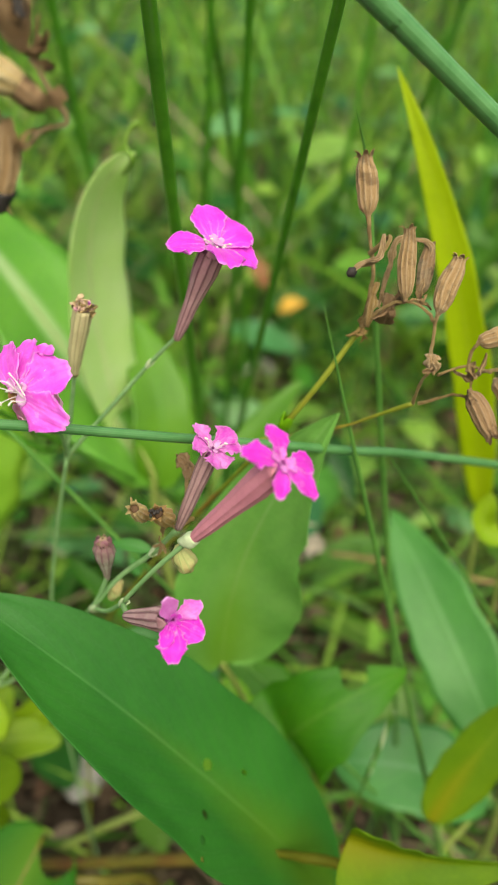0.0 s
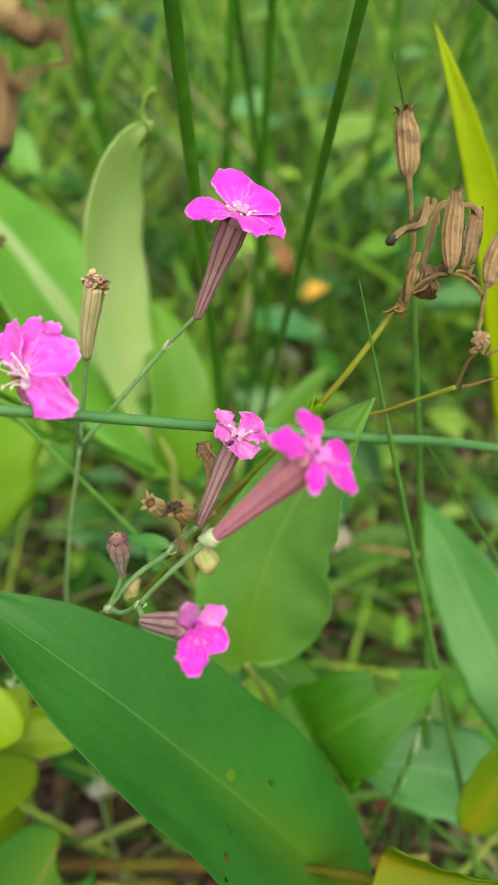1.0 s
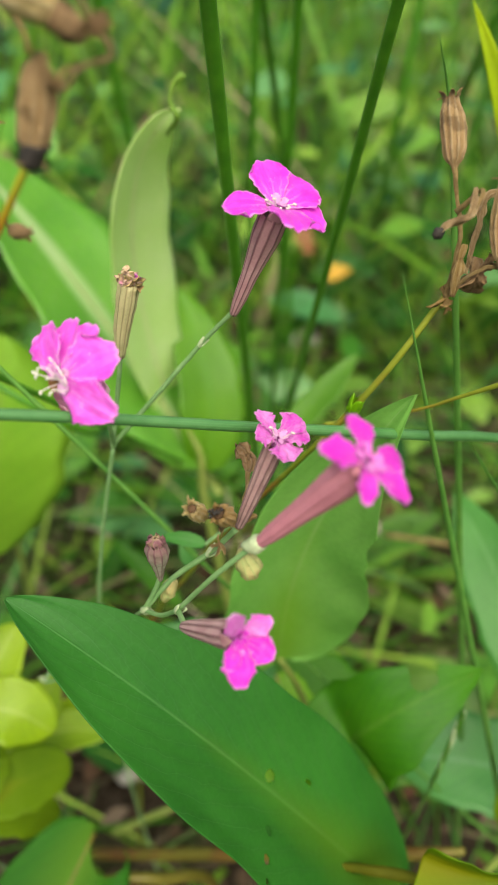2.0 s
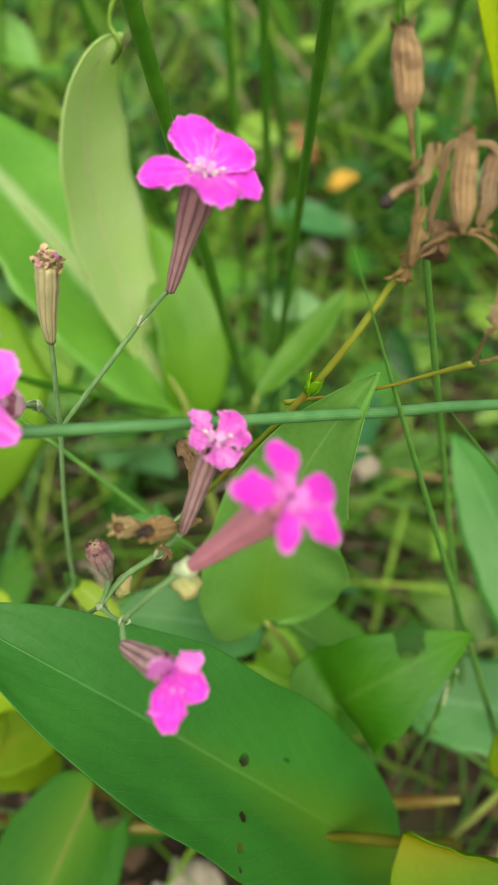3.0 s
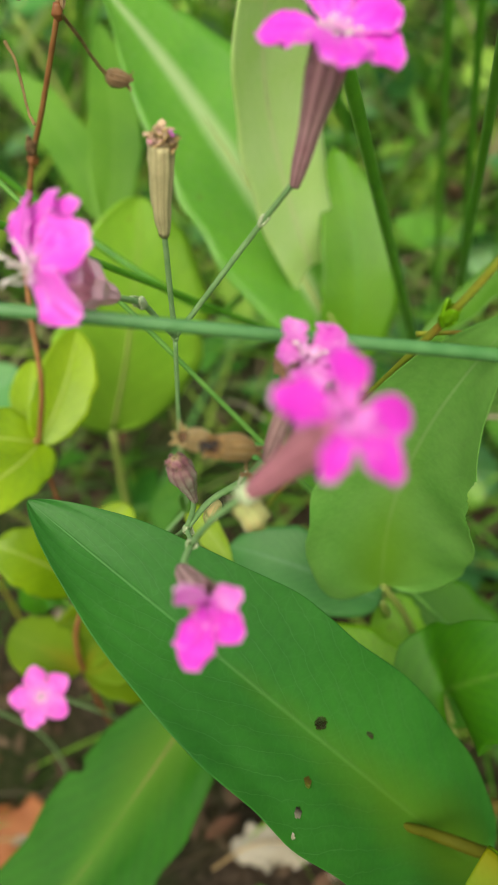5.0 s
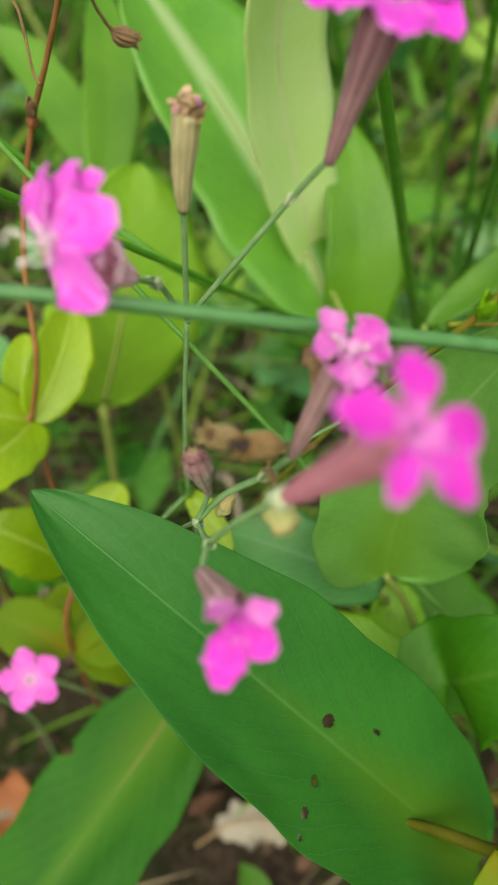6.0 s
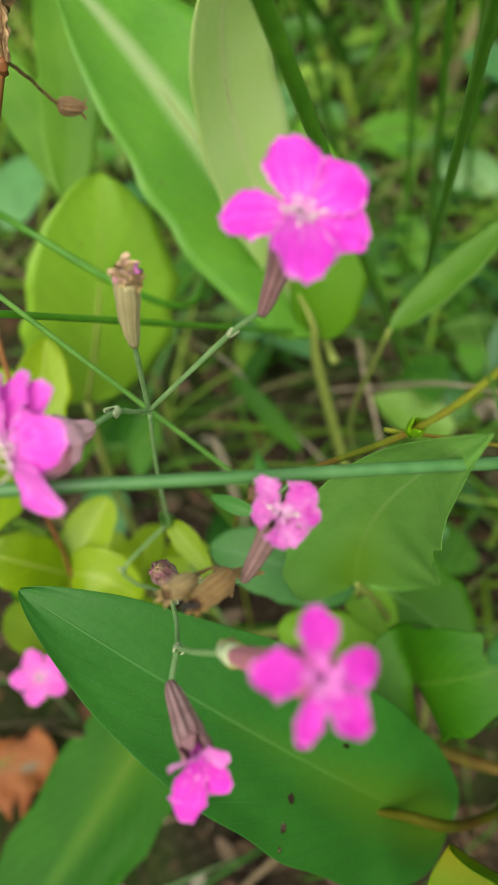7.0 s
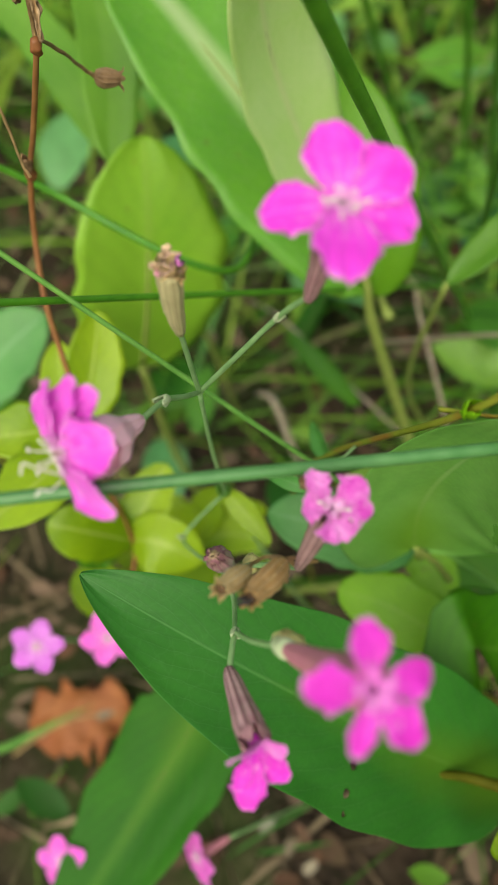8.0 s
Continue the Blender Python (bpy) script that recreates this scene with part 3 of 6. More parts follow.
def blade(buf, B, C, T, nrm, w, fold=0.1, prof=(0.5, 0.7), thick=0.00025, nu=36, nv=10, ripple=0.0, holes=(), notch=0.0, seed=0.0, cup=0.0, lobe=False):
    """A leaf or petal: a bowed midrib from B by C to T, a rounded outline, a crease and a little thickness."""
    B, C, T, nrm = vec(B), vec(C), vec(T), unit(vec(nrm))
    a, b = prof
    pk = a / (a + b)
    peak = pk ** a * (1 - pk) ** b
    top, bot, uvs = [], [], []
    length = np.linalg.norm(T - B)
    for i in range(nu + 1):
        s = 0.0015 + 0.997 * i / nu
        tan = unit(2 * (1 - s) * (C - B) + 2 * s * (T - C))
        n = unit(nrm - tan * (nrm @ tan))
        sd = np.cross(n, tan)
        wd = w * s ** a * (1 - s) ** b / peak
        if lobe:
            wd = w * (0.32 + 0.68 * math.sin(math.pi / 2 * min(1, s / 0.66)) ** 1.5) * (1 - 0.2 * max(0.0, (s - 0.66) / 0.34) ** 2)
        c = (1 - s) ** 2 * B + 2 * s * (1 - s) * C + s * s * T
        for j in range(nv + 1):
            v = 2 * j / nv - 1
            av = abs(v)
            edge = 1 + ripple * 2.2 * noise.noise(Vector((s * 9 + seed, v * 1.5, seed))) * av
            p = c + sd * (wd * v * math.cos(fold) * edge) + n * (wd * av ** 1.4 * math.sin(fold) + cup * wd * av * av)
            if ripple:
                p = p + n * (ripple * w * noise.noise(Vector((s * 5 + seed, v * 2.5 + seed, 3.1))) * (0.25 + av))
            if notch:
                p = p + tan * (-notch * length * max(0.0, s - 0.6) * (max(0.0, 1 - av * 2.2) + 0.35 * noise.noise(Vector((v * 6 + seed, seed, 0)))))
            if lobe:
                p = p - tan * (length * 0.32 * s ** 3 * av ** 2.6)
                p = p + tan * (length * 0.035 * s ** 5 * (noise.noise(Vector((v * 3.5 + seed, seed * 2.0, 1.0))) + 0.4 * math.sin(v * 14 + seed * 3)))
                p = p + sd * (wd * 0.04 * v * noise.noise(Vector((s * 14 + seed, v, 5.0))))
                p = p + n * (w * 0.12 * s * noise.noise(Vector((s * 5 + seed, v * 4, 8.0))))
                p = p + n * (w * 0.04 * s * s * math.sin(v * 11 + seed * 5))
            top.append(p)
            bot.append(p - n * thick)
            uvs.append((s, 0.5 + 0.5 * v))
    m = nv + 1
    faces, off = [], len(top)
    for i in range(nu):
        for j in range(nv):
            s, v = (i + 0.5) / nu, 2 * (j + 0.5) / nv - 1
            if any(((s - h[0]) / h[2]) ** 2 + ((v - h[1]) / h[3]) ** 2 < 1 for h in holes):
                continue
            q = (i * m + j, (i + 1) * m + j, (i + 1) * m + j + 1, i * m + j + 1)
            faces.append(q[::-1])
            faces.append(tuple(k + off for k in q))
    rim = [i * m for i in range(nu + 1)] + [nu * m + j for j in range(1, m)] + [i * m + nv for i in range(nu - 1, -1, -1)] + [j for j in range(nv - 1, 0, -1)]
    for k in range(len(rim)):
        p, q = rim[k], rim[(k + 1) % len(rim)]
        s, v = 0.5 * (p // m + q // m) / nu, 0.97 * ((p % m + q % m) / nv - 1)
        if any(((s - h[0]) / h[2]) ** 2 + ((v - h[1]) / h[3]) ** 2 < 1 for h in holes):
            continue
        faces.append((p, q, q + off, p + off))
    buf.add(top + bot, faces, uvs + uvs)
    return buf


def thing(name, at, label, category, group=""):
    ob = new(name)
    ob.location = at
    ob.empty_display_size = 0.01
    return tagged(ob, label, category, group)


def part(name, buf, material, parent, label=""):
    ob = new(name, buf.mesh(name, material))
    ob.parent = parent
    if parent.type == "EMPTY":
        ob.matrix_parent_inverse = Matrix.Translation(parent.location).inverted()
    if label:
        tagged(ob, label)
    return ob


def solo(name, buf, material, label, category, group="", kind=""):
    return tagged(new(name, buf.mesh(name, material)), label, category, group, kind)


# ---- ground: one sheet out to the horizon ----
def ground():
    verts, faces, uvs = [], [], []
    rings, spokes = 90, 96
    for i in range(rings + 1):
        r = 0.01 * (6000 ** (i / rings)) if i else 0.0
        for k in range(spokes):
            a = 2 * math.pi * k / spokes
            x, y = r * math.cos(a), 0.15 + r * math.sin(a)
            z = 0.007 * noise.noise(Vector((x * 14, y * 14, 0))) + 0.004 * noise.noise(Vector((x * 55, y * 55, 2)))
            z += 0.03 * noise.noise(Vector((x * 2.1, y * 2.1, 7))) * min(1, r)
            verts.append((x, y, z - 0.006))
            uvs.append((x, y))
    for i in range(rings):
        for k in range(spokes):
            a, b = i * spokes + k, i * spokes + (k + 1) % spokes
            faces.append((a, a + spokes, b + spokes, b))
    b = Buf().add(verts, faces, uvs)
    solo("ground", b, M_SOIL, "dark brown soil with moss and plant litter", "ground", kind="structure")


ground()


# ---- catchfly plant: flowers, stalks, dried capsules ----
def petal(parent, throat, tip, axis, w, material, seed, lift=0.0012, notch=0.05, prof=(1.25, 0.4), ripple=0.1, cup=0.1):
    q, t, ax = vec(throat), vec(tip), unit(vec(axis))
    d = t - q
    mid = q + d * 0.5 + ax * lift
    b = Buf()
    blade(b, q, mid, t, ax, w, 0.06, prof, 0.00012, 24, 14, ripple, (), notch, seed, cup, True)
    part("petal", b, material, parent)


def flower(plant, base, centre, tips, w=0.0034, petals=M_PETAL, calyx=M_CALYX, r0=0.0009, r1=0.0021, stamens=6, spread=0.0016, reach=0.0022, label="", bend=(0, 0, 0), seed=0.0, lift=0.0012, axis=None, curls=(), pucker=0.05, name="flower", ripple=0.14, tones=None, widths=None, faces=None, scales=M_SCALE, scale_size=0.8, mouth_at=None, eye=M_THROAT):
    """A calyx tube with ten ribs, five petals spread at its mouth and pale stamens in the throat."""
    base, centre = vec(base), vec(centre)
    ax = unit(centre - base) if axis is None else unit(vec(axis))
    mid = (base + centre) / 2 + vec(bend)
    mouth = centre - unit(centre - base) * 0.0012 if mouth_at is None else vec(mouth_at)
    if mouth_at is not None:
        mid = (base + mouth) / 2 + vec(bend)
    b = Buf()
    tube(b, [base, base * 0.6 + mid * 0.4, mid, (mid + mouth) / 2, mouth], [r0 * 0.7, r0 * 1.1, r0 * 1.35, (r0 + r1) * 0.56, r1, r1 * 0.98], 40, 7, 10, 0.045, open_end=True)
    body = part(name, b, calyx, plant, label)
    sideways = unit(np.cross(ax, vec((0.3, 0.2, 0.9))))
    other = np.cross(ax, sideways)
    for i in range(5):
        a = 2 * math.pi * i / 5 + 0.3
        d = unit(sideways * math.cos(a) + other * math.sin(a))
        tb = Buf()
        blade(tb, mouth + d * r1 * 0.95 - ax * 0.0004, mouth + d * r1 * 1.0 + ax * 0.0006, mouth + d * r1 * 0.7 + ax * 0.0016, d, r1 * 0.5, 0.1, (0.4, 0.8), 0.00012, 8, 4)
        part("calyx_tooth", tb, M_TOOTH if calyx in (M_CALYX, M_CALYX_DARK, M_CALYX_LIGHT) else calyx, body)
    for i, tip in enumerate(tips):
        d = unit(vec(tip) - centre)
        petal(body, centre + d * 0.0004, tip, faces[i] if faces else ax, widths[i] if widths else w, tones[i] if tones else petals, seed + 3.7 * i, lift, pucker, ripple=ripple)
    for i, tip in enumerate(tips):
        d = unit(vec(tip) - centre)
        f = unit(vec(faces[i])) if faces else ax
        sb = Buf()
        L = np.linalg.norm(vec(tip) - centre) * scale_size
        q = centre + d * L * 0.06 + f * 0.00025
        blade(sb, q, q + d * L * 0.16 + f * L * 0.06, q + d * L * 0.3 + f * L * 0.1, f, L * 0.11, 0.3, (0.3, 0.35), 0.0001, 10, 8, 0.3, (), 0.3, seed + i)
        part("throat_scale", sb, scales, body)
    tb = Buf()
    tube(tb, [centre - ax * 0.0012, centre - ax * 0.0002, centre + ax * 0.0002], [r1 * 0.34, r1 * 0.4, r1 * 0.42], 16, 4, 5, 0.06, 0.2, open_end=True)
    part("throat", tb, eye, body)
    rnd = random.Random(int(seed * 10) + 5)
    for i in range(stamens):
        a = 2 * math.pi * i / max(1, stamens) + rnd.uniform(-0.3, 0.3)
        d = sideways * math.cos(a) + other * math.sin(a)
        h = reach * rnd.uniform(0.6, 1.2)
        sb = Buf()
        p0 = centre + d * 0.0003 - ax * 0.0005
        p2 = centre + d * spread * rnd.uniform(0.5, 1.1) + ax * h
        tube(sb, [p0, (p0 + p2) / 2 + ax * 0.0003, p2], [0.0001, 0.00008, 0.00007], 6, 4)
        tube(sb, [p2 - d * 0.0002, p2 + d * 0.00035], [0.00014, 0.00022, 0.00014], 6, 3)
        part("stamen", sb, M_CREAM, body)
    for pts in curls:
        sb = Buf()
        tube(sb, pts, [0.00011, 0.00009, 0.00009, 0.00014], 8, 6)
        part("stamen", sb, M_CREAM, body, "long curled white stamen")
    return body


def stalk(plant, pts, r=0.00042, material=M_STALK, name="stalk", r_end=None, label=""):
    b = Buf()
    if name == "branch":
        ln = spline(pts, 4)
        rnd = random.Random(int(abs(pts[0][0]) * 1e6))
        pts = [ln[0]] + [q + vec((rnd.gauss(0, 1), rnd.gauss(0, 1), rnd.gauss(0, 1))) * r * 0.15 for q in ln[1:-1]] + [ln[-1]]
        tube(b, pts, [r * 1.05, r * 0.7, r * 0.85, r * 0.65, r * 0.8, r], 12, 4, 3, 0.09, 0.15, 0.85)
    else:
        tube(b, pts, [r, r, r if r_end is None else r_end], 10, 8, wobble=0.12)
    return part(name, b, material, plant, label)


def bracts(plant, at, d, size=0.0016, material=M_NODE, count=2, seed=0):
    """Two small clasping scales at a joint of the stem."""
    at, d = vec(at), unit(vec(d))
    rnd = random.Random(seed)
    s1 = unit(np.cross(d, vec((0.2, 0.9, 0.3))))
    for i in range(count):
        a = math.pi * 2 * i / count + rnd.uniform(-0.4, 0.4)
        out = unit(s1 * math.cos(a) + np.cross(d, s1) * math.sin(a))
        b = Buf()
        blade(b, at - d * size * 0.45 + out * 0.0003, at + out * size * 0.42 + d * size * 0.2, at + out * size * 0.34 + d * size * 0.95, out, size * 0.4, -0.55, (0.45, 0.7), 0.0002, 12, 8, 0.2)
        part("bract", b, material, plant)


def capsule(plant, a, b, r=0.0019, material=M_CAPSULE, teeth=5, tip=None, seed=0, name="capsule", open_mouth=True, label="", flare=1.0, foot=0.16):
    """A ribbed dry seed vessel from its foot a to its mouth b, with curled teeth."""
    a, b = vec(a), vec(b)
    d = b - a
    ax = unit(d)
    rnd = random.Random(seed)
    s1 = unit(np.cross(ax, vec((0.1, 0.8, 0.5))))
    s2 = np.cross(ax, s1)
    mid = (a + b) / 2 + s1 * r * rnd.uniform(-0.12, 0.12) + s2 * r * rnd.uniform(-0.1, 0.1)
    buf = Buf()
    belly = rnd.uniform(0.92, 1.06)
    tube(buf, [a, a + d * 0.16, mid, a + d * 0.8, b], [r * foot, r * 0.28, r * 0.6, r * 0.8, r * 0.88 * belly, r * 0.9, r * 0.84, r * 0.74, r * 0.6, r * 0.54], 60, 12, 10, 0.085, 0.07, rnd.uniform(0.82, 1.0), open_end=open_mouth)
    body = part(name, buf, material, plant, label)
    for i in range(teeth):
        t = 2 * math.pi * i / teeth + rnd.uniform(-0.2, 0.2)
        o = s1 * math.cos(t) + s2 * math.sin(t)
        tb = Buf()
        p = b + o * r * 0.48 - ax * r * 0.2
        blade(tb, p, p + ax * r * 0.55 + o * r * 0.02, p + ax * r * rnd.uniform(0.25, 0.6) + o * r * rnd.uniform(0.3, 0.7) * flare, o, r * 0.26, 0.3, (0.35, 0.9), 0.0001, 10, 4, 0.2)
        part("capsule_tooth", tb, material, body)
    if open_mouth and tip is None:
        # Dark plug stands in for the shade inside the open capsule.
        tb = Buf()
        tube(tb, [b - ax * r * 0.6, b - ax * r * 0.3, b - ax * r * 0.22], [r * 0.3, r * 0.4, r * 0.36], 20, 4, 7, 0.06, 0.3)
        part("mouth", tb, M_MOUTH_SHADE, body, "dark plug for the shaded open mouth")
    if tip is not None:
        tb = Buf()
        tube(tb, [b - ax * r * 0.8, b + ax * r * 0.1, b + ax * r * 0.5], [r * 0.8, r * 0.78, r * 0.7, r * 0.35], 18, 5, wobble=0.4)
        part("tip", tb, tip, body, "blackened tip")
    return body


def husk(plant, a, b, r, material, label, seed, inside):
    """A goblet-shaped dry husk, widest at its open ragged mouth b."""
    a, b = vec(a), vec(b)
    ax = unit(b - a)
    rnd = random.Random(seed)
    s1 = unit(np.cross(ax, vec((0.1, 0.8, 0.5))))
    s2 = np.cross(ax, s1)
    buf = Buf()
    tube(buf, [a, a * 0.7 + b * 0.3, a * 0.35 + b * 0.65, b], [r * 0.25, r * 0.5, r * 0.78, r * 0.96, r, r * 0.9], 60, 12, 10, 0.06, 0.16, open_end=True)
    body = part("husk", buf, material, plant, label)
    for i in range(7):
        t = 2 * math.pi * i / 7 + rnd.uniform(-0.2, 0.2)
        o = s1 * math.cos(t) + s2 * math.sin(t)
        tb = Buf()
        p = b + o * r * 0.86 - ax * r * 0.15
        blade(tb, p, p + ax * r * 0.4, p + ax * r * rnd.uniform(0.3, 0.7) + o * r * rnd.uniform(-0.3, 0.35), o, r * 0.36, 0.3, (0.35, 0.8), 0.0001, 10, 6, 0.3, (), 0, seed + i)
        part("husk_tooth", tb, material, body)
    # Plug coloured dark to paint the shade down inside the husk.
    mb = Buf()
    tube(mb, [b - ax * r * 0.7, b - ax * r * 0.35, b - ax * r * 0.3], [r * 0.6, r * 0.8, r * 0.75], 20, 4, 7, 0.06, 0.3)
    part("mouth", mb, inside, body, "dark plug for the shaded open mouth")
    return body


def papery(plant, at, count, size, seed, material=M_CAPSULE):
    """Dry curled scraps of calyx and bract round a joint."""
    rnd = random.Random(seed)
    at = vec(at)
    for i in range(count):
        d = unit(vec((rnd.gauss(0, 1), rnd.gauss(0, 1), rnd.gauss(0.2, 1))))
        n = unit(vec((rnd.gauss(0, 1), rnd.gauss(-0.5, 1), rnd.gauss(0, 1))))
        L = size * rnd.uniform(0.5, 1.1)
        b = Buf()
        blade(b, at, at + d * L * 0.6 + n * L * 0.25, at + d * L + n * L * rnd.uniform(-0.5, 0.3), n, L * 0.2, rnd.uniform(0.2, 0.9), (0.4, 0.6), 0.00012, 12, 6, 0.5, (), 0, rnd.uniform(0, 20))
        part("dry_bract", b, material, plant)


def withered(plant, pts, r, material, seed=0, name="withered_flower"):
    b = Buf()
    tube(b, pts, [r * 0.4, r * 0.85, r * 1.05, r * 0.55, r * 0.95, r * 0.45], 40, 14, 6, 0.3, 0.75, 0.38)
    return part(name, b, material, plant, "shrivelled brown flower remains")


def catchfly():
    p = thing("catchfly_plant", (-0.035, 0.125, 0.0), "catchfly plant with bright magenta flowers on grey-green stalks", "wildflower")
    node = (-0.0348, 0.1133, 0.242)
    fork = (-0.0427, 0.1162, 0.1903)
    bend = (-0.0550, 0.1082, 0.1728)
    joint = (-0.0254, 0.0902, 0.2262)
    fnode = (-0.0177, 0.0798, 0.2405)
    stalk(p, [(-0.035, 0.125, -0.004), (-0.042, 0.122, 0.09), (-0.0440, 0.1185, 0.16), fork, (-0.0395, 0.1150, 0.216), node], 0.00042, name="main_stem", r_end=0.00038)
    bracts(p, fork, (0, -0.2, 1), 0.0046, M_GRASS, 2, 3)
    lb = Buf()
    blade(lb, fork, (-0.0368, 0.1130, 0.1892), (-0.0306, 0.1086, 0.1851), (0.2, -0.5, 0.8), 0.0030, 0.25, (0.5, 0.7), 0.0002, 24, 10, 0.06)
    part("leaf", lb, M_YELLOW, p, "small pointed yellow-green leaf")
    bracts(p, bend, (-0.4, -0.3, 0.9), 0.002, seed=14)
    for q, r in ((node, 0.00062), (joint, 0.0006), (fnode, 0.00058), ((-0.0315, 0.1112, 0.2628), 0.0007)):
        jb = Buf()
        tube(jb, [vec(q) - vec((0, 0, 0.0008)), q, vec(q) + vec((0, 0, 0.0008))], [r * 0.5, r, r * 0.5], 12, 5, wobble=0.2)
        part("stem_joint", jb, M_STALK, p)
    # stalk and spent flower above the fork
    stalk(p, [node, (-0.0332, 0.1122, 0.252), (-0.0315, 0.1112, 0.263)], 0.0004)
    b = Buf()
    tube(b, [(-0.0316, 0.1112, 0.2622), (-0.0310, 0.1112, 0.267), (-0.0302, 0.1112, 0.271), (-0.0294, 0.1113, 0.2752)], [0.0007, 0.00112, 0.00125, 0.0014, 0.0016, 0.00155], 36, 6, 9, 0.07, 0.12)
    spent = part("spent_flower", b, M_CALYX_DRY, p, "straw-coloured spent flower with shrivelled top")
    rnd = random.Random(4)
    for i in range(16):
        a = i * 2.4
        o = vec((math.cos(a), math.sin(a), 0))
        q = vec((-0.0294, 0.1113, 0.2746)) + o * rnd.uniform(0.0004, 0.0015)
        tb = Buf()
        blade(tb, q, q + o * rnd.uniform(-0.0004, 0.0009) + vec((0, 0, 0.0009)), q + o * rnd.uniform(-0.0006, 0.0016) + vec((0, 0, rnd.uniform(0.0004, 0.0024))), o, rnd.uniform(0.0006, 0.001), rnd.uniform(-0.6, 0.9), (0.5, 0.5), 0.00012, 10, 6, 0.9, (), 0, i * 1.7)
        part("shrivelled_petal", tb, M_PETAL_DIM if i == 3 else (M_TAN, M_STRAWCAP, M_TAN, M_STRAWCAP)[i % 4], spent)
    # tall flower
    stalk(p, [node, (-0.0275, 0.1142, 0.252), (-0.0193, 0.1152, 0.2632), (-0.0141, 0.1142, 0.2702)], 0.0004, r_end=0.00036)
    bracts(p, (-0.0193, 0.1152, 0.2632), (0.5, -0.1, 0.7), 0.0017, seed=5)
    flower(p, (-0.0141, 0.1142, 0.2697), (-0.0082, 0.1125, 0.2879), [(-0.0111, 0.1183, 0.2921), (-0.0033, 0.1182, 0.2886), (-0.0013, 0.1126, 0.2852), (-0.0053, 0.1030, 0.2888), (-0.0155, 0.1092, 0.2884)], 0.0030, faces=[(0.2, -0.5, 0.84), (0.3, -0.35, 0.88), (0.4, -0.2, 0.9), (0.3, 0.05, 0.95), (0.1, -0.2, 0.97)], widths=(0.0029, 0.0031, 0.0031, 0.0032, 0.0029), axis=(0.33, -0.06, 0.94), reach=0.0009, spread=0.0020, stamens=9, ripple=0.07, scale_size=0.62, label="open magenta flower with a ribbed mauve calyx", seed=1.0, lift=0.0009)
    # flower turned aside
    stalk(p, [node, (-0.0336, 0.1085, 0.2492), (-0.0328, 0.1041, 0.2561), (-0.0319, 0.0978, 0.2622)], 0.0004)
    bracts(p, (-0.0328, 0.1041, 0.2561), (0, -0.6, 0.7), 0.0026, seed=8)
    flower(p, (-0.0319, 0.0976, 0.2625), (-0.0331, 0.0868, 0.2742), [(-0.0356, 0.0932, 0.2785), (-0.0323, 0.0938, 0.2791), (-0.0294, 0.0932, 0.2789), (-0.0254, 0.0885, 0.2783), (-0.0246, 0.0823, 0.2729)], 0.0030, widths=(0.0027, 0.0030, 0.0027, 0.0033, 0.0029), petals=M_PETAL_SOFT, calyx=M_CALYX_PALE, r0=0.0012, r1=0.0034, mouth_at=(-0.0313, 0.0894, 0.2709), stamens=3, label="magenta flower with petals folded back and long white stamens", seed=2.0, lift=0.0016, axis=(-0.5, -0.72, 0.45), ripple=0.12, curls=([(-0.0312, 0.0844, 0.2752), (-0.0326, 0.0837, 0.2777), (-0.0339, 0.0837, 0.2781), (-0.0342, 0.0828, 0.2771)], [(-0.0309, 0.0839, 0.2751), (-0.0310, 0.0824, 0.2759), (-0.0319, 0.0820, 0.2763), (-0.0323, 0.0814, 0.2759)], [(-0.0311, 0.0846, 0.2755), (-0.0326, 0.0861, 0.2767), (-0.0337, 0.0866, 0.2777)]))
    # lower cluster
    stalk(p, [fork, (-0.0500, 0.1125, 0.1800), bend, (-0.0460, 0.1020, 0.1870), (-0.0330, 0.0945, 0.2125), joint], 0.0004)
    bracts(p, joint, (0.6, -0.5, 0.6), 0.0023, seed=11)
    stalk(p, [joint, (-0.0215, 0.0852, 0.2318), fnode], 0.00037)
    bracts(p, fnode, (0.4, -0.4, 0.8), 0.0022, seed=12)
    stalk(p, [fnode, (-0.0128, 0.0778, 0.2502), (-0.0072, 0.0768, 0.2588)], 0.00037)
    flower(p, (-0.0067, 0.0766, 0.2593), (0.0043, 0.0728, 0.2774), [(0.0024, 0.0778, 0.2797), (0.0085, 0.0760, 0.2752), (0.0089, 0.0699, 0.2746), (0.0041, 0.0673, 0.2762), (-0.0010, 0.0710, 0.2800)], 0.0018, M_PETAL_DEEP, M_CALYX_PINK, 0.001, 0.0020, 0, label="open magenta flower on a smooth rosy calyx", eye=M_PETAL_PALE, scales=M_PETAL_PALE, scale_size=0.9, seed=3.0, axis=(0.5, -0.17, 0.85), lift=0.0007, spread=0.0004, reach=0.0004, widths=(0.0018, 0.0017, 0.0018, 0.0013, 0.0019))
    pd = Buf()
    tube(pd, [(-0.0088, 0.0780, 0.2560), (-0.0078, 0.0782, 0.2535), (-0.0072, 0.0785, 0.2512)], [0.0007, 0.0013, 0.0016, 0.0015, 0.0009], 24, 8, 9, 0.05, 0.25)
    part("seed_pod", pd, M_PODGREEN, p, "small pale green seed pod with brown mouth")
    pd = Buf()
    tube(pd, [(-0.0085, 0.0775, 0.2578), (-0.0072, 0.0768, 0.2588), (-0.0062, 0.0765, 0.2598)], [0.0005, 0.0010, 0.0012, 0.0010], 18, 6, 0, 0, 0.2)
    part("receptacle", pd, M_NODE, p, "pale green receptacle")
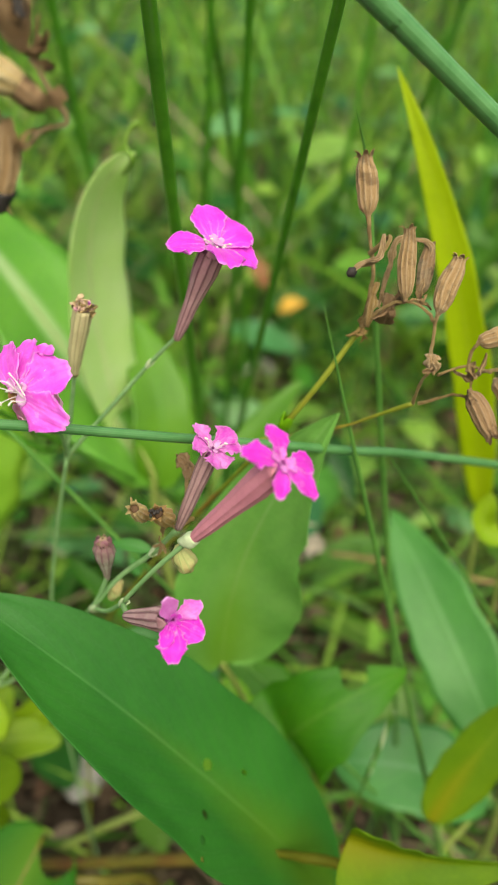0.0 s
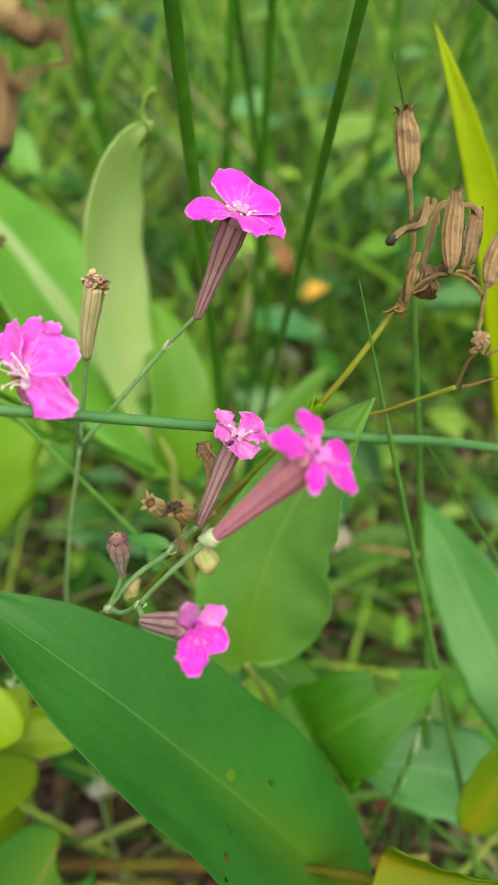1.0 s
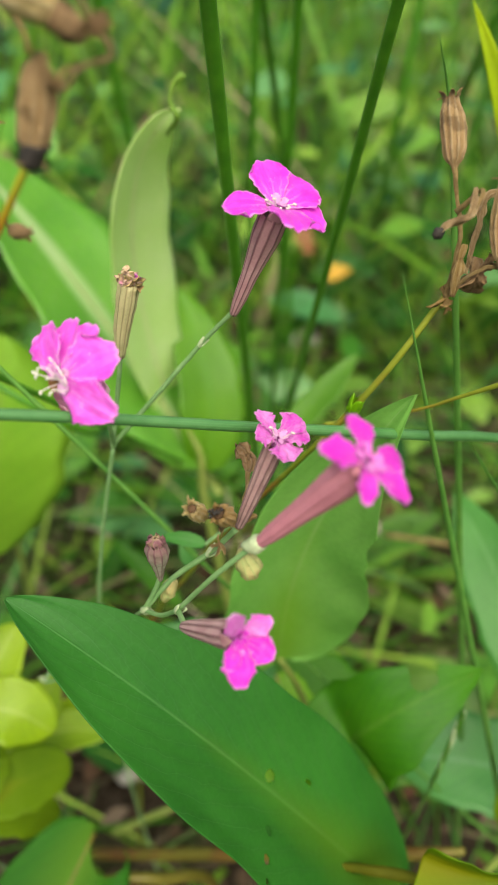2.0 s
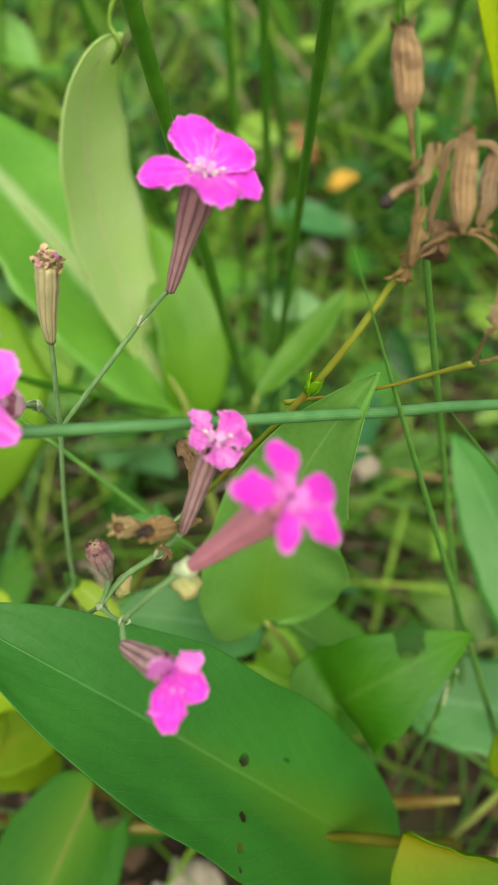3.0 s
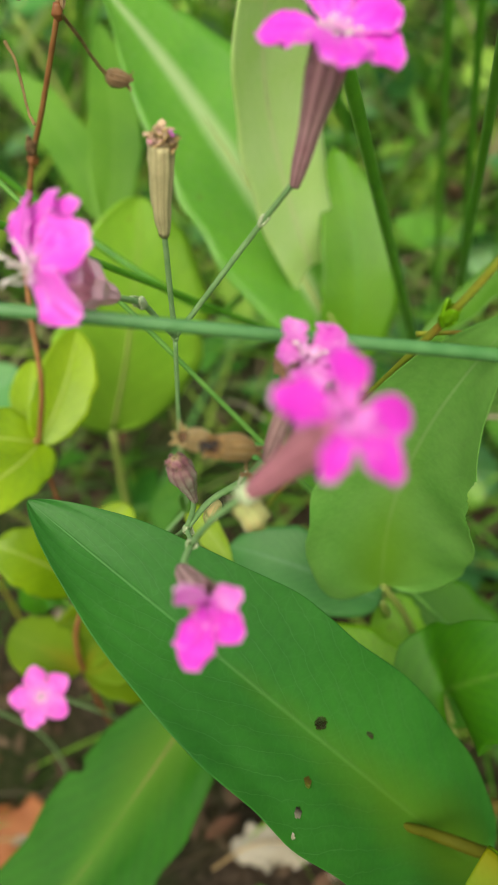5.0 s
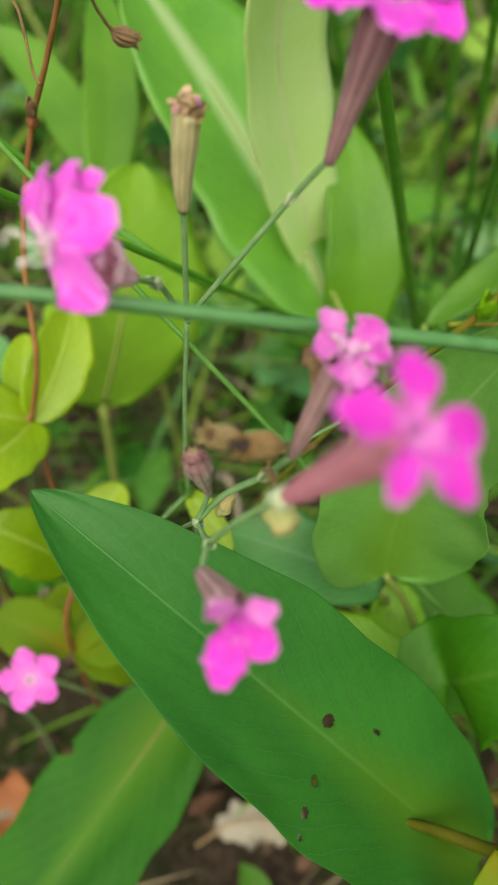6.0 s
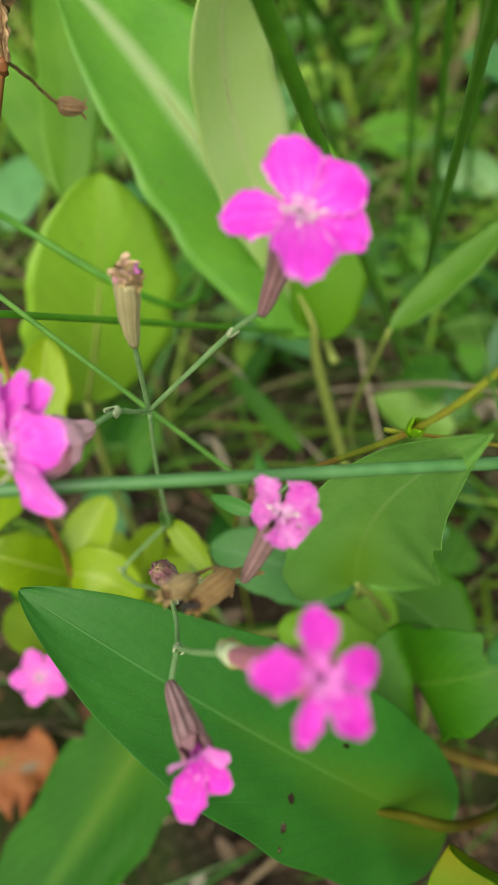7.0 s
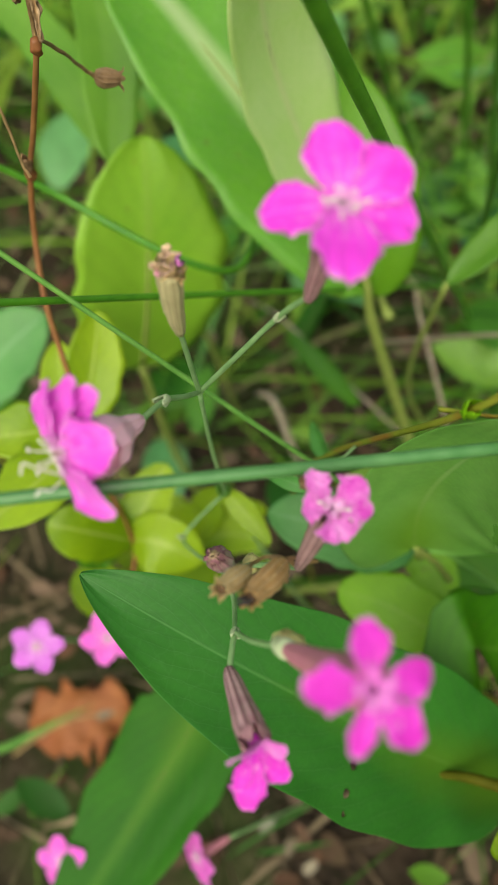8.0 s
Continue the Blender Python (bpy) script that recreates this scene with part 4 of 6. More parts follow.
    stalk(p, [fnode, (-0.0168, 0.0772, 0.2425), (-0.0158, 0.0745, 0.2443)], 0.0004)
    # Shade put into the colour: lower petals deep magenta, upper ones pale pink.
    flower(p, (-0.0159, 0.0744, 0.2441), (-0.0080, 0.0668, 0.2536), [(-0.0071, 0.0601, 0.2528), (-0.0034, 0.0646, 0.2532), (-0.0041, 0.0673, 0.2571), (-0.0087, 0.0642, 0.2607), (-0.0086, 0.0616, 0.2538)], 0.0016, M_PETAL, M_CALYX_LIGHT, 0.001, 0.0018, 0, eye=M_PETAL_DEEP, label="nodding pink flower with curled petals and striped calyx", scales=M_PETAL, scale_size=0.7, seed=4.0, axis=(0.58, -0.55, 0.6), lift=0.0010, ripple=0.1, reach=0.0012, spread=0.0008, tones=(M_PETAL_DEEP, M_PETAL_DEEP, M_PETAL_PALE, M_PETAL_PALE, M_PETAL_DEEP), widths=(0.0020, 0.0019, 0.0014, 0.0015, 0.0011), faces=[(0.2, -0.75, 0.6), (0.3, -0.7, 0.6), (0.4, -0.5, 0.75), (0.2, -0.6, 0.75), (0.1, -0.75, 0.6)])
    # bud
    stalk(p, [joint, (-0.0236, 0.0900, 0.231), (-0.0222, 0.0895, 0.2358)], 0.0004)
    b = Buf()
    tube(b, [(-0.0222, 0.0895, 0.2352), (-0.0222, 0.0889, 0.2390), (-0.0222, 0.0882, 0.2428), (-0.0222, 0.0876, 0.2462)], [0.0004, 0.0007, 0.001, 0.0014, 0.0018, 0.0017, 0.0008], 30, 6, 10, 0.06, 0.15)
    bud = part("bud", b, M_BUD, p, "closed purple bud with striped green base")
    for i in range(6):
        q = vec((-0.0222, 0.0880, 0.2448))
        o = unit(vec((math.cos(i * 1.05), math.sin(i * 1.05), 0.2)))
        tb = Buf()
        blade(tb, q + o * 0.0013, q + o * 0.0012 + vec((0, -0.0004, 0.0013)), q + o * 0.0002 + vec((0, -0.0006, 0.0021)), o, 0.0007, 0.3, (0.5, 0.5), 0.00012, 8, 5, 0.5, (), 0, i * 2.1)
        part("bud_scale", tb, M_BUDTOP, bud)
    pd = Buf()
    tube(pd, [(-0.0222, 0.0915, 0.2275), (-0.0215, 0.0921, 0.2296), (-0.0206, 0.0926, 0.2316)], [0.0006, 0.0012, 0.0014, 0.0006], 18, 6, 7, 0.08, 0.5)
    part("seed_pod", pd, M_PODGREEN, p, "small fuzzy pale green pod")
    # withering flower and dried capsules
    stalk(p, [joint, (-0.0205, 0.0905, 0.2345), (-0.0143, 0.0896, 0.2425), (-0.0102, 0.0882, 0.2498)], 0.00044)
    bracts(p, (-0.0143, 0.0896, 0.2425), (0.5, -0.1, 0.7), 0.0024, seed=21)
    flower(p, (-0.0100, 0.0881, 0.2500), (-0.0055, 0.0916, 0.2640), [(-0.0088, 0.0945, 0.2664), (-0.0026, 0.0955, 0.2652), (-0.0010, 0.0927, 0.2638), (-0.0037, 0.0884, 0.2628), (-0.0086, 0.0911, 0.2648)], 0.0017, M_PETAL_DIM, M_CALYX_DARK, 0.0008, 0.0014, 2, label="small withering flower with crumpled pink petals", eye=M_PETAL_DIM, seed=6.0, axis=(0.35, -0.1, 0.93), lift=0.001, pucker=0.1, ripple=0.24, widths=(0.0014, 0.0018, 0.0015, 0.0022, 0.0019))
    stalk(p, [(-0.0101, 0.0886, 0.2503), (-0.0094, 0.0926, 0.2531), (-0.0094, 0.0946, 0.2551)], 0.0004, M_DRYSTEM, "branch")
    withered(p, [(-0.0095, 0.0945, 0.2552), (-0.0093, 0.0955, 0.2562), (-0.0102, 0.0963, 0.2572), (-0.0114, 0.0970, 0.2577)], 0.0011, M_CAPSULE_DARK)
    papery(p, (-0.0106, 0.0966, 0.2574), 5, 0.0016, 96, M_CAPSULE_DARK)
    withered(p, [(-0.0100, 0.0885, 0.2502), (-0.0085, 0.0888, 0.2512), (-0.0076, 0.0890, 0.2520)], 0.0005, M_DRYSTEM)
    stalk(p, [(-0.0100, 0.0882, 0.2496), (-0.0112, 0.0884, 0.2505), (-0.0122, 0.0872, 0.2522)], 0.0004, M_DRYSTEM, "branch")
    stalk(p, [(-0.0106, 0.0884, 0.2500), (-0.0128, 0.0886, 0.2508), (-0.0146, 0.0872, 0.2522), (-0.0149, 0.0854, 0.2541)], 0.00036, M_DRYSTEM, "branch")
    capsule(p, (-0.0115, 0.0882, 0.2512), (-0.0122, 0.0806, 0.2600), 0.0017, M_TANCAP, 6, None, 31, label="dried brown seed capsule", flare=0.8)
    capsule(p, (-0.0149, 0.0854, 0.2541), (-0.0156, 0.0806, 0.2604), 0.0014, M_STRAWCAP, 7, None, 32, label="open dried seed capsule with curled teeth", flare=1.2)
    seeds = Buf()
    for i in range(9):
        q = vec((-0.0127, 0.0802, 0.2604)) + vec((math.cos(i * 2.4), 0.6 * math.sin(i * 2.4), 0.5 * math.sin(i * 1.7))) * 0.00022 * (1 + i * 0.45)
        tube(seeds, [q, q + vec((0.0002, -0.0002, 0.0003))], [0.00012, 0.0003, 0.00014], 8, 4, wobble=0.4)
    part("seed_cluster", seeds, M_BLACK, p, "black seeds in the capsule mouth")

    papery(p, (-0.0118, 0.0880, 0.2510), 4, 0.0022, 91, M_CAPSULE)
    papery(p, (-0.0128, 0.0885, 0.2460), 4, 0.0024, 92)


catchfly()


# ---- tall rushes and grass stems ----
def rush(pts, r, material=M_RUSH_DARK, label="upright dark green rush stem growing from the ground", taper=1.0, name="rush"):
    t = thing(name, pts[0], label, "rush", "rush stems")
    b = Buf()
    tube(b, pts, [r * 1.05, r, r * taper], 16, 12, wobble=0.04)
    part("stem", b, material, t)
    b = Buf()
    p0, p1 = vec(pts[0]), vec(pts[1])
    d = unit(p1 - p0)
    tube(b, [p0 - d * 0.003, p0 + d * 0.012, p0 + d * 0.028], [r * 1.7, r * 1.6, r * 1.15], 12, 4, wobble=0.2)
    part("sheath", b, M_DRYSTEM, t, "brown sheath at the foot")
    return t


rush([(-0.0070, 0.3000, -0.004), (-0.0125, 0.2430, 0.1050), (-0.0165, 0.1831, 0.2120), (-0.0198, 0.1346, 0.2995), (-0.0214, 0.1100, 0.3440), (-0.0240, 0.0780, 0.4000)], 0.00122)
rush([(-0.0180, 0.3300, -0.004), (-0.0060, 0.2360, 0.1507), (0.0005, 0.1830, 0.2350), (0.0047, 0.1486, 0.2901), (0.0071, 0.1294, 0.3208), (0.0110, 0.1000, 0.3680)], 0.00095)
rush([(0.4823, 0.2241, -0.004), (0.2560, 0.1678, 0.1530), (0.0298, 0.1115, 0.3101), (0.0101, 0.1066, 0.3236), (-0.0490, 0.0919, 0.3641)], 0.0015, M_RUSH, "long leaning green rush stem bent over the flowers")
rush([(-0.0290, 0.3730, -0.004), (-0.0265, 0.3150, 0.1530), (-0.0236, 0.2518, 0.3219), (-0.0223, 0.2225, 0.4000)], 0.0012, label="upright green rush stem behind the tall flower")
rush([(-0.0133, 0.3560, -0.004), (-0.0120, 0.2850, 0.1590), (-0.0102, 0.2148, 0.3151), (-0.0093, 0.1740, 0.4060)], 0.0012, label="upright green rush stem behind the tall flower")
rush([(-0.0622, 0.4030, -0.004), (-0.0734, 0.3017, 0.2332), (-0.0765, 0.2740, 0.2971), (-0.0810, 0.2340, 0.3900)], 0.0014, label="leaning dark green rush stem beside the broad leaves")
rush([(0.1030, 0.7703, -0.004), (0.0700, 0.4369, 0.2168), (0.0756, 0.3846, 0.2971), (0.0784, 0.3649, 0.3373)], 0.0018, label="leaning green rush stem among grass")
rush([(0.0443, 0.6535, -0.004), (0.0349, 0.4102, 0.1815), (0.0361, 0.3764, 0.2861), (0.0397, 0.3626, 0.3343)], 0.0015, label="leaning green rush stem among grass")
rush([(0.4200, 0.3400, -0.004), (0.2200, 0.2270, 0.1560), (0.0548, 0.1333, 0.2350), (0.0163, 0.1115, 0.2513), (-0.0083, 0.0977, 0.2610), (-0.0400, 0.0797, 0.2737), (-0.1000, 0.0450, 0.2960)], 0.00088, M_RUSH, "long grey-green rush stem lying across behind the flowers", 0.8)
rush([(0.1450, 0.1250, -0.004), (0.0560, 0.1224, 0.1050), (0.0134, 0.1211, 0.1611), (-0.0241, 0.1200, 0.2107), (-0.0634, 0.1188, 0.2626), (-0.1200, 0.1170, 0.3370)], 0.0005, M_GRASS, "thin green rush stem slanting behind the catchfly", 0.8)
rush([(0.0160, 0.3270, -0.004), (-0.0140, 0.2430, 0.1080), (-0.0400, 0.1715, 0.1915), (-0.0604, 0.1152, 0.2564), (-0.0900, 0.0350, 0.3480)], 0.00068, M_RUSH_DARK, "thin dark green rush stem slanting over pale leaves", 0.8)
rush([(-0.0200, 0.3300, -0.004), (-0.0650, 0.2300, 0.1500), (-0.0593, 0.1688, 0.1983), (-0.0937, 0.1610, 0.2291), (-0.1073, 0.1494, 0.2571)], 0.0009, M_RUSH_DARK, "dark green rush stem behind the dried plant", 0.8)


def grass_blade(pts, w, label="thin green grass blade with a fine tip", material=M_GRASS):
    t = thing("grass_plant", pts[0], label, "grass", "single grass stems")
    b = Buf()
    tube(b, pts, [w, w, w * 0.8, w * 0.55, 0.00006], 10, 10, flat=0.45)
    part("blade", b, material, t)


grass_blade([(0.1040, 0.1220, -0.004), (0.0620, 0.1166, 0.1250), (0.0343, 0.1130, 0.2076), (0.0200, 0.1111, 0.2500), (0.0098, 0.1098, 0.2807)], 0.00085)
grass_blade([(0.0800, 0.1430, -0.004), (0.0520, 0.1350, 0.1350), (0.0363, 0.1303, 0.2041), (0.0210, 0.1259, 0.2706), (0.0158, 0.1290, 0.2950), (0.0114, 0.1270, 0.3074)], 0.0008)
grass_blade([(0.2050, 0.1670, -0.004), (0.1250, 0.1472, 0.1010), (0.0693, 0.1333, 0.1828), (0.0420, 0.1265, 0.2228), (0.0236, 0.1219, 0.2498)], 0.0009)
grass_blade([(-0.1691, 0.0313, -0.004), (-0.1591, 0.0313, 0.0493), (-0.1458, 0.0416, 0.0393), (-0.1341, 0.0549, 0.0321), (-0.1218, 0.0679, 0.0268)], 0.0022, "broad green grass blade over the fallen leaf", M_GRASS)


# ---- broad-leaved plants ----
def broadleaf(name, spec, material, label, stem=None, stem_r=0.0011, stem_material=M_YSTEM, group="broad leaves", at=None, rib=True, stem_end=0.8):
    """A plant with one or more blades; every blade has its own raised midrib, and a stem that reaches the ground."""
    t = thing(name, at or spec[0]["B"], label, "plant", group)
    for q in spec:
        b = Buf()
        blade(b, q["B"], q["C"], q["T"], q["n"], q["w"], q.get("fold", 0.1), q.get("prof", (0.5, 0.7)), 0.0003, q.get("nu", 40), q.get("nv", 12), q.get("ripple", 0.05), q.get("holes", ()), 0, q.get("seed", 1.0), q.get("cup", 0.0))
        lf = part("leaf", b, q.get("m", material), t)
        if rib and q.get("rib", True):
            B, C, T = vec(q["B"]), vec(q["C"]), vec(q["T"])
            n = unit(vec(q["n"]))
            ln = [(1 - s) ** 2 * B + 2 * s * (1 - s) * C + s * s * T - n * 0.0005 for s in np.linspace(0.02, 0.93, 9)]
            b = Buf()
            tube(b, ln, [q["w"] * 0.04, q["w"] * 0.025, q["w"] * 0.008], 8, 3)
            part("midrib", b, stem_material, lf)
    if stem:
        b = Buf()
        tube(b, stem, [stem_r, stem_r, stem_r, stem_r * (0.5 + 0.5 * stem_end), stem_r * stem_end], 12, 10, wobble=0.1)
        part("stem", b, stem_material, t)
    return t


broadleaf("broadleaf_plant", [
    dict(B=(0.0301, 0.0794, 0.145), C=(-0.0038, 0.0742, 0.2092), T=(-0.0447, 0.0821, 0.2363), n=(0.283, -0.177, 0.943), w=0.0165, fold=0.26, prof=(0.45, 0.75), nu=420, nv=110, ripple=0.03, rib=False,
         holes=((0.458, -0.13, 0.012, 0.07), (0.441, 0.42, 0.008, 0.055), (0.443, 0.71, 0.008, 0.05), (0.373, -0.35, 0.010, 0.03), (0.441, 0.9, 0.005, 0.03))),
    dict(B=(0.0262, 0.0722, 0.1872), C=(0.0380, 0.0680, 0.1868), T=(0.0600, 0.0690, 0.1905), n=(0.1, -0.88, 0.42), w=0.0088, fold=0.75, prof=(0.13, 0.8), m=M_LIME, ripple=0.06, nu=60, nv=24),
    dict(B=(0.056, 0.1, 0.143), C=(0.0624, 0.108, 0.1607), T=(0.0756, 0.116, 0.1772), n=(0.15, -0.5, 0.85), w=0.0075, fold=0.2, prof=(0.5, 0.6), m=M_LIME),
], M_BIG, "broad dark green leaf with small insect holes on a brownish stem", [(0.0720, 0.1150, -0.004), (0.0560, 0.1000, 0.0900), (0.0319, 0.0796, 0.1580), (0.0190, 0.0766, 0.1685), (0.0124, 0.0752, 0.1731), (0.0060, 0.0757, 0.1800)], 0.0012, M_BROWNSTEM, stem_end=0.25)
upright = broadleaf("broadleaf_plant", [
    dict(B=(-0.0290, 0.1887, 0.1713), C=(-0.0760, 0.2232, 0.2218), T=(-0.0999, 0.2156, 0.2561), n=(0.47, -0.239, 0.849), w=0.0233, fold=0.19, prof=(0.5, 0.8), m=M_MID),
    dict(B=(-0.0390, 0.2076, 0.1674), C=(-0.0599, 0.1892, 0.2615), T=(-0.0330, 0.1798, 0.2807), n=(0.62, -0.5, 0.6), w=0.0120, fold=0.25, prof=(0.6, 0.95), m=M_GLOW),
    dict(B=(-0.0295, 0.1890, 0.1700), C=(-0.0219, 0.1931, 0.1934), T=(-0.0422, 0.2231, 0.2145), n=(0.3, -0.4, 0.85), w=0.0105, fold=0.1, prof=(0.5, 0.6), rib=False, m=M_SIDE),
], M_MID, "upright light green plant with broad pale-veined leaves", [(0.0091, 0.1760, -0.004), (0.0051, 0.178, -0.0348), (-0.0138, 0.182, 0.082), (-0.0282, 0.187, 0.1559), (-0.0300, 0.1880, 0.1760), (-0.0345, 0.1905, 0.1850)], 0.0018, M_YSTEM, stem_end=0.3)
b = Buf()
tube(b, [(-0.0240, 0.1890, 0.1600), (-0.0320, 0.1990, 0.1630), (-0.0392, 0.2080, 0.1680)], [0.0014, 0.0012, 0.0009], 10, 6, wobble=0.1)
part("leaf_stalk", b, M_YSTEM, upright)
b = Buf()
tube(b, [(-0.0365, 0.1830, 0.2740), (-0.0334, 0.1789, 0.2789), (-0.035, 0.1797, 0.2815), (-0.0349, 0.1804, 0.2838), (-0.0341, 0.1811, 0.2856), (-0.0329, 0.1816, 0.2864), (-0.0321, 0.1818, 0.2863)], [0.0003, 0.0006, 0.0004, 0.0004, 0.0005, 0.0009, 0.0005], 12, 6, wobble=0.3)
solo("leaf_shoot", b, M_SHOOT, "thin light green shoot above the upright leaf", "shoot")
broadleaf("broadleaf_plant", [
    dict(B=(-0.0015, 0.1196, 0.1739), C=(-0.0027, 0.1174, 0.2209), T=(0.0151, 0.1097, 0.2607), n=(0.16, -0.426, 0.89), w=0.0160, fold=0.46, prof=(0.4, 0.95), ripple=0.04, rib=False, nu=280, nv=84,
         holes=((0.60, -1.0, 0.05, 0.16), (0.55, -1.0, 0.05, 0.1), (0.64, -1.0, 0.03, 0.07))),
], M_MIDG, "smooth mid green leaf with a bent tip behind the flowers", [(0.0300, 0.1300, -0.004), (0.0220, 0.1200, 0.1000), (0.0060, 0.1210, 0.1550), (-0.0015, 0.1196, 0.1745)], 0.0009, M_YSTEM)
broadleaf("broadleaf_plant", [
    dict(B=(0.0149, 0.1116, 0.1445), C=(0.0091, 0.0904, 0.1915), T=(0.0424, 0.1120, 0.1885), n=(0.267, -0.2, 0.943), w=0.0124, fold=-0.03, prof=(0.4, 0.8), rib=False, nu=180, nv=44, holes=((0.805, 0.6, 0.038, 0.46), (0.822, 0.95, 0.05, 0.45), (0.778, 0.42, 0.022, 0.26), (0.835, 0.5, 0.02, 0.3))),
    dict(B=(0.015, 0.1018, 0.1512), C=(-0.0007, 0.1122, 0.1536), T=(-0.0182, 0.1098, 0.1556), n=(0.1, -0.3, 0.9), w=0.0085, fold=0.12, prof=(0.5, 0.5), m=M_LEAFY),
], M_OLIVE, "olive green leaf with a bite out of its edge", [(0.0200, 0.1300, -0.004), (0.0170, 0.1230, 0.0700), (0.0149, 0.1116, 0.1450)], 0.0013, M_YSTEM)
broadleaf("broadleaf_plant", [
    dict(B=(-0.0453, 0.0998, 0.1205), C=(-0.0596, 0.0519, 0.1087), T=(-0.0740, 0.0040, 0.1050), n=(0.146, -0.035, 0.989), w=0.0172, fold=0.14, prof=(0.33, 0.55), nu=160, nv=50, holes=((0.29, -1.0, 0.02, 0.12), (0.0, 0.5, 0.10, 0.5), (0.0, 0.12, 0.05, 0.2))),
], M_LOW, "long green leaf with a brown spot low near the ground", [(-0.0150, 0.1150, -0.004), (-0.0150, 0.1000, 0.0900), (-0.0270, 0.0910, 0.1130), (-0.0405, 0.0886, 0.1150), (-0.0440, 0.0850, 0.1140)], 0.0016, M_UMBER, stem_end=0.3)
broadleaf("broadleaf_plant", [
    dict(B=(-0.1033, 0.1702, 0.1380), C=(-0.0863, 0.1749, 0.1822), T=(-0.0935, 0.2033, 0.2053), n=(0.62, -0.33, 0.7), w=0.0225, fold=0.16, prof=(0.5, 0.6)),
], M_PALE, "large pale yellow-green leaf catching the light", [(-0.1120, 0.1700, -0.004), (-0.1100, 0.1690, 0.0700), (-0.1033, 0.1702, 0.1385)], 0.0015, M_YSTEM)
broadleaf("broadleaf_plant", [
    dict(B=(0.0802, 0.1178, 0.1424), C=(0.0600, 0.1498, 0.1682), T=(0.0466, 0.1814, 0.1778), n=(-0.4, -0.3, 0.85), w=0.0115, fold=0.15, prof=(0.6, 0.9), m=M_SAGE),
], M_SAGE, "narrow pointed soft green leaf rising beside the grass", [(0.1000, 0.1450, -0.004), (0.0950, 0.1300, 0.0700), (0.0802, 0.1178, 0.1424)], 0.0012, M_YSTEM)
broadleaf("blade_leaf", [
    dict(B=(0.0749, 0.1835, 0.1797), C=(0.0541, 0.1775, 0.2548), T=(0.0242, 0.1830, 0.3036), n=(-0.3, -0.6, 0.7), w=0.0054, fold=0.2, prof=(0.4, 0.85)),
], M_CITRUS, "long yellow-green blade with a drawn-out tip", [(0.1000, 0.2100, -0.004), (0.0880, 0.1950, 0.1000), (0.0749, 0.1835, 0.1797)], 0.0012, M_YSTEM)

broadleaf("broadleaf_plant", [
    dict(B=(-0.0086, 0.185, 0.1845), C=(0.0036, 0.198, 0.1922), T=(0.0151, 0.21, 0.2042), n=(-0.3, -0.4, 0.8), w=0.0048, fold=0.15, prof=(0.6, 0.7), m=M_MEADOW),
    dict(B=(-0.0382, 0.1948, 0.0934), C=(-0.0530, 0.2010, 0.1040), T=(-0.0690, 0.2110, 0.1110), n=(0.2, -0.5, 0.8), w=0.0040, fold=0.25, prof=(0.6, 0.7), m=M_OLIVE),
], M_OLIVE, "low green leaf among the rush stems", [(0.0100, 0.2250, -0.004), (-0.0150, 0.2050, 0.0700), (-0.0200, 0.1950, 0.1200), (-0.0086, 0.185, 0.1845)], 0.0009, M_YSTEM)
broadleaf("broadleaf_plant", [
    dict(B=(0.0278, 0.1225, 0.1323), C=(0.0135, 0.1318, 0.1410), T=(-0.0022, 0.1350, 0.1476), n=(0.3, -0.4, 0.85), w=0.0125, fold=0.15, prof=(0.5, 0.55), m=M_OLIVE),
    dict(B=(0.0872, 0.1290, 0.1073), C=(0.0602, 0.1295, 0.1247), T=(0.0363, 0.1325, 0.1120), n=(0.0, -0.3, 0.95), w=0.0140, fold=0.1, prof=(0.5, 0.55), m=M_TEAL),
    dict(B=(0.0293, 0.1298, 0.1121), C=(0.0148, 0.1280, 0.1162), T=(0.0055, 0.1175, 0.1204), n=(0.1, -0.3, 0.9), w=0.0090, fold=0.15, prof=(0.5, 0.6), m=M_OLIVE),
], M_TEAL, "blue-green leaves near the ground", [(0.0700, 0.1300, -0.004), (0.0650, 0.1150, 0.0600), (0.0872, 0.1290, 0.1073)], 0.0011, M_YSTEM)
broadleaf("broadleaf_plant", [
    dict(B=(-0.0018, 0.1221, 0.1627), C=(-0.0202, 0.1198, 0.1738), T=(-0.0371, 0.1199, 0.1727), n=(0.1, -0.3, 0.9), w=0.0085, fold=0.15, prof=(0.5, 0.6), m=M_TEAL),
    dict(B=(-0.0024, 0.1272, 0.1537), C=(0.0010, 0.1260, 0.1515), T=(0.0095, 0.1127, 0.1507), n=(0.1, -0.3, 0.9), w=0.0060, fold=0.15, prof=(0.5, 0.6), m=M_LEAFY),
], M_TEAL, "blue-green leaf low behind the large leaf", [(0.0100, 0.1500, -0.004), (0.0050, 0.1400, 0.0900), (-0.0018, 0.1221, 0.1627)], 0.0011, M_YSTEM)
broadleaf("broadleaf_plant", [
    dict(B=(-0.2635, 0.3878, 0.1811), C=(-0.2397, 0.4239, 0.2089), T=(-0.2129, 0.4539, 0.2300), n=(0.2, -0.5, 0.8), w=0.0200, fold=0.15, prof=(0.5, 0.6), m=M_SAGE),
], M_SAGE, "broad soft green leaf among the far grass", [(-0.2200, 0.3900, -0.004), (-0.2200, 0.3800, 0.0700), (-0.2635, 0.3878, 0.1811)], 0.0014, M_YSTEM)
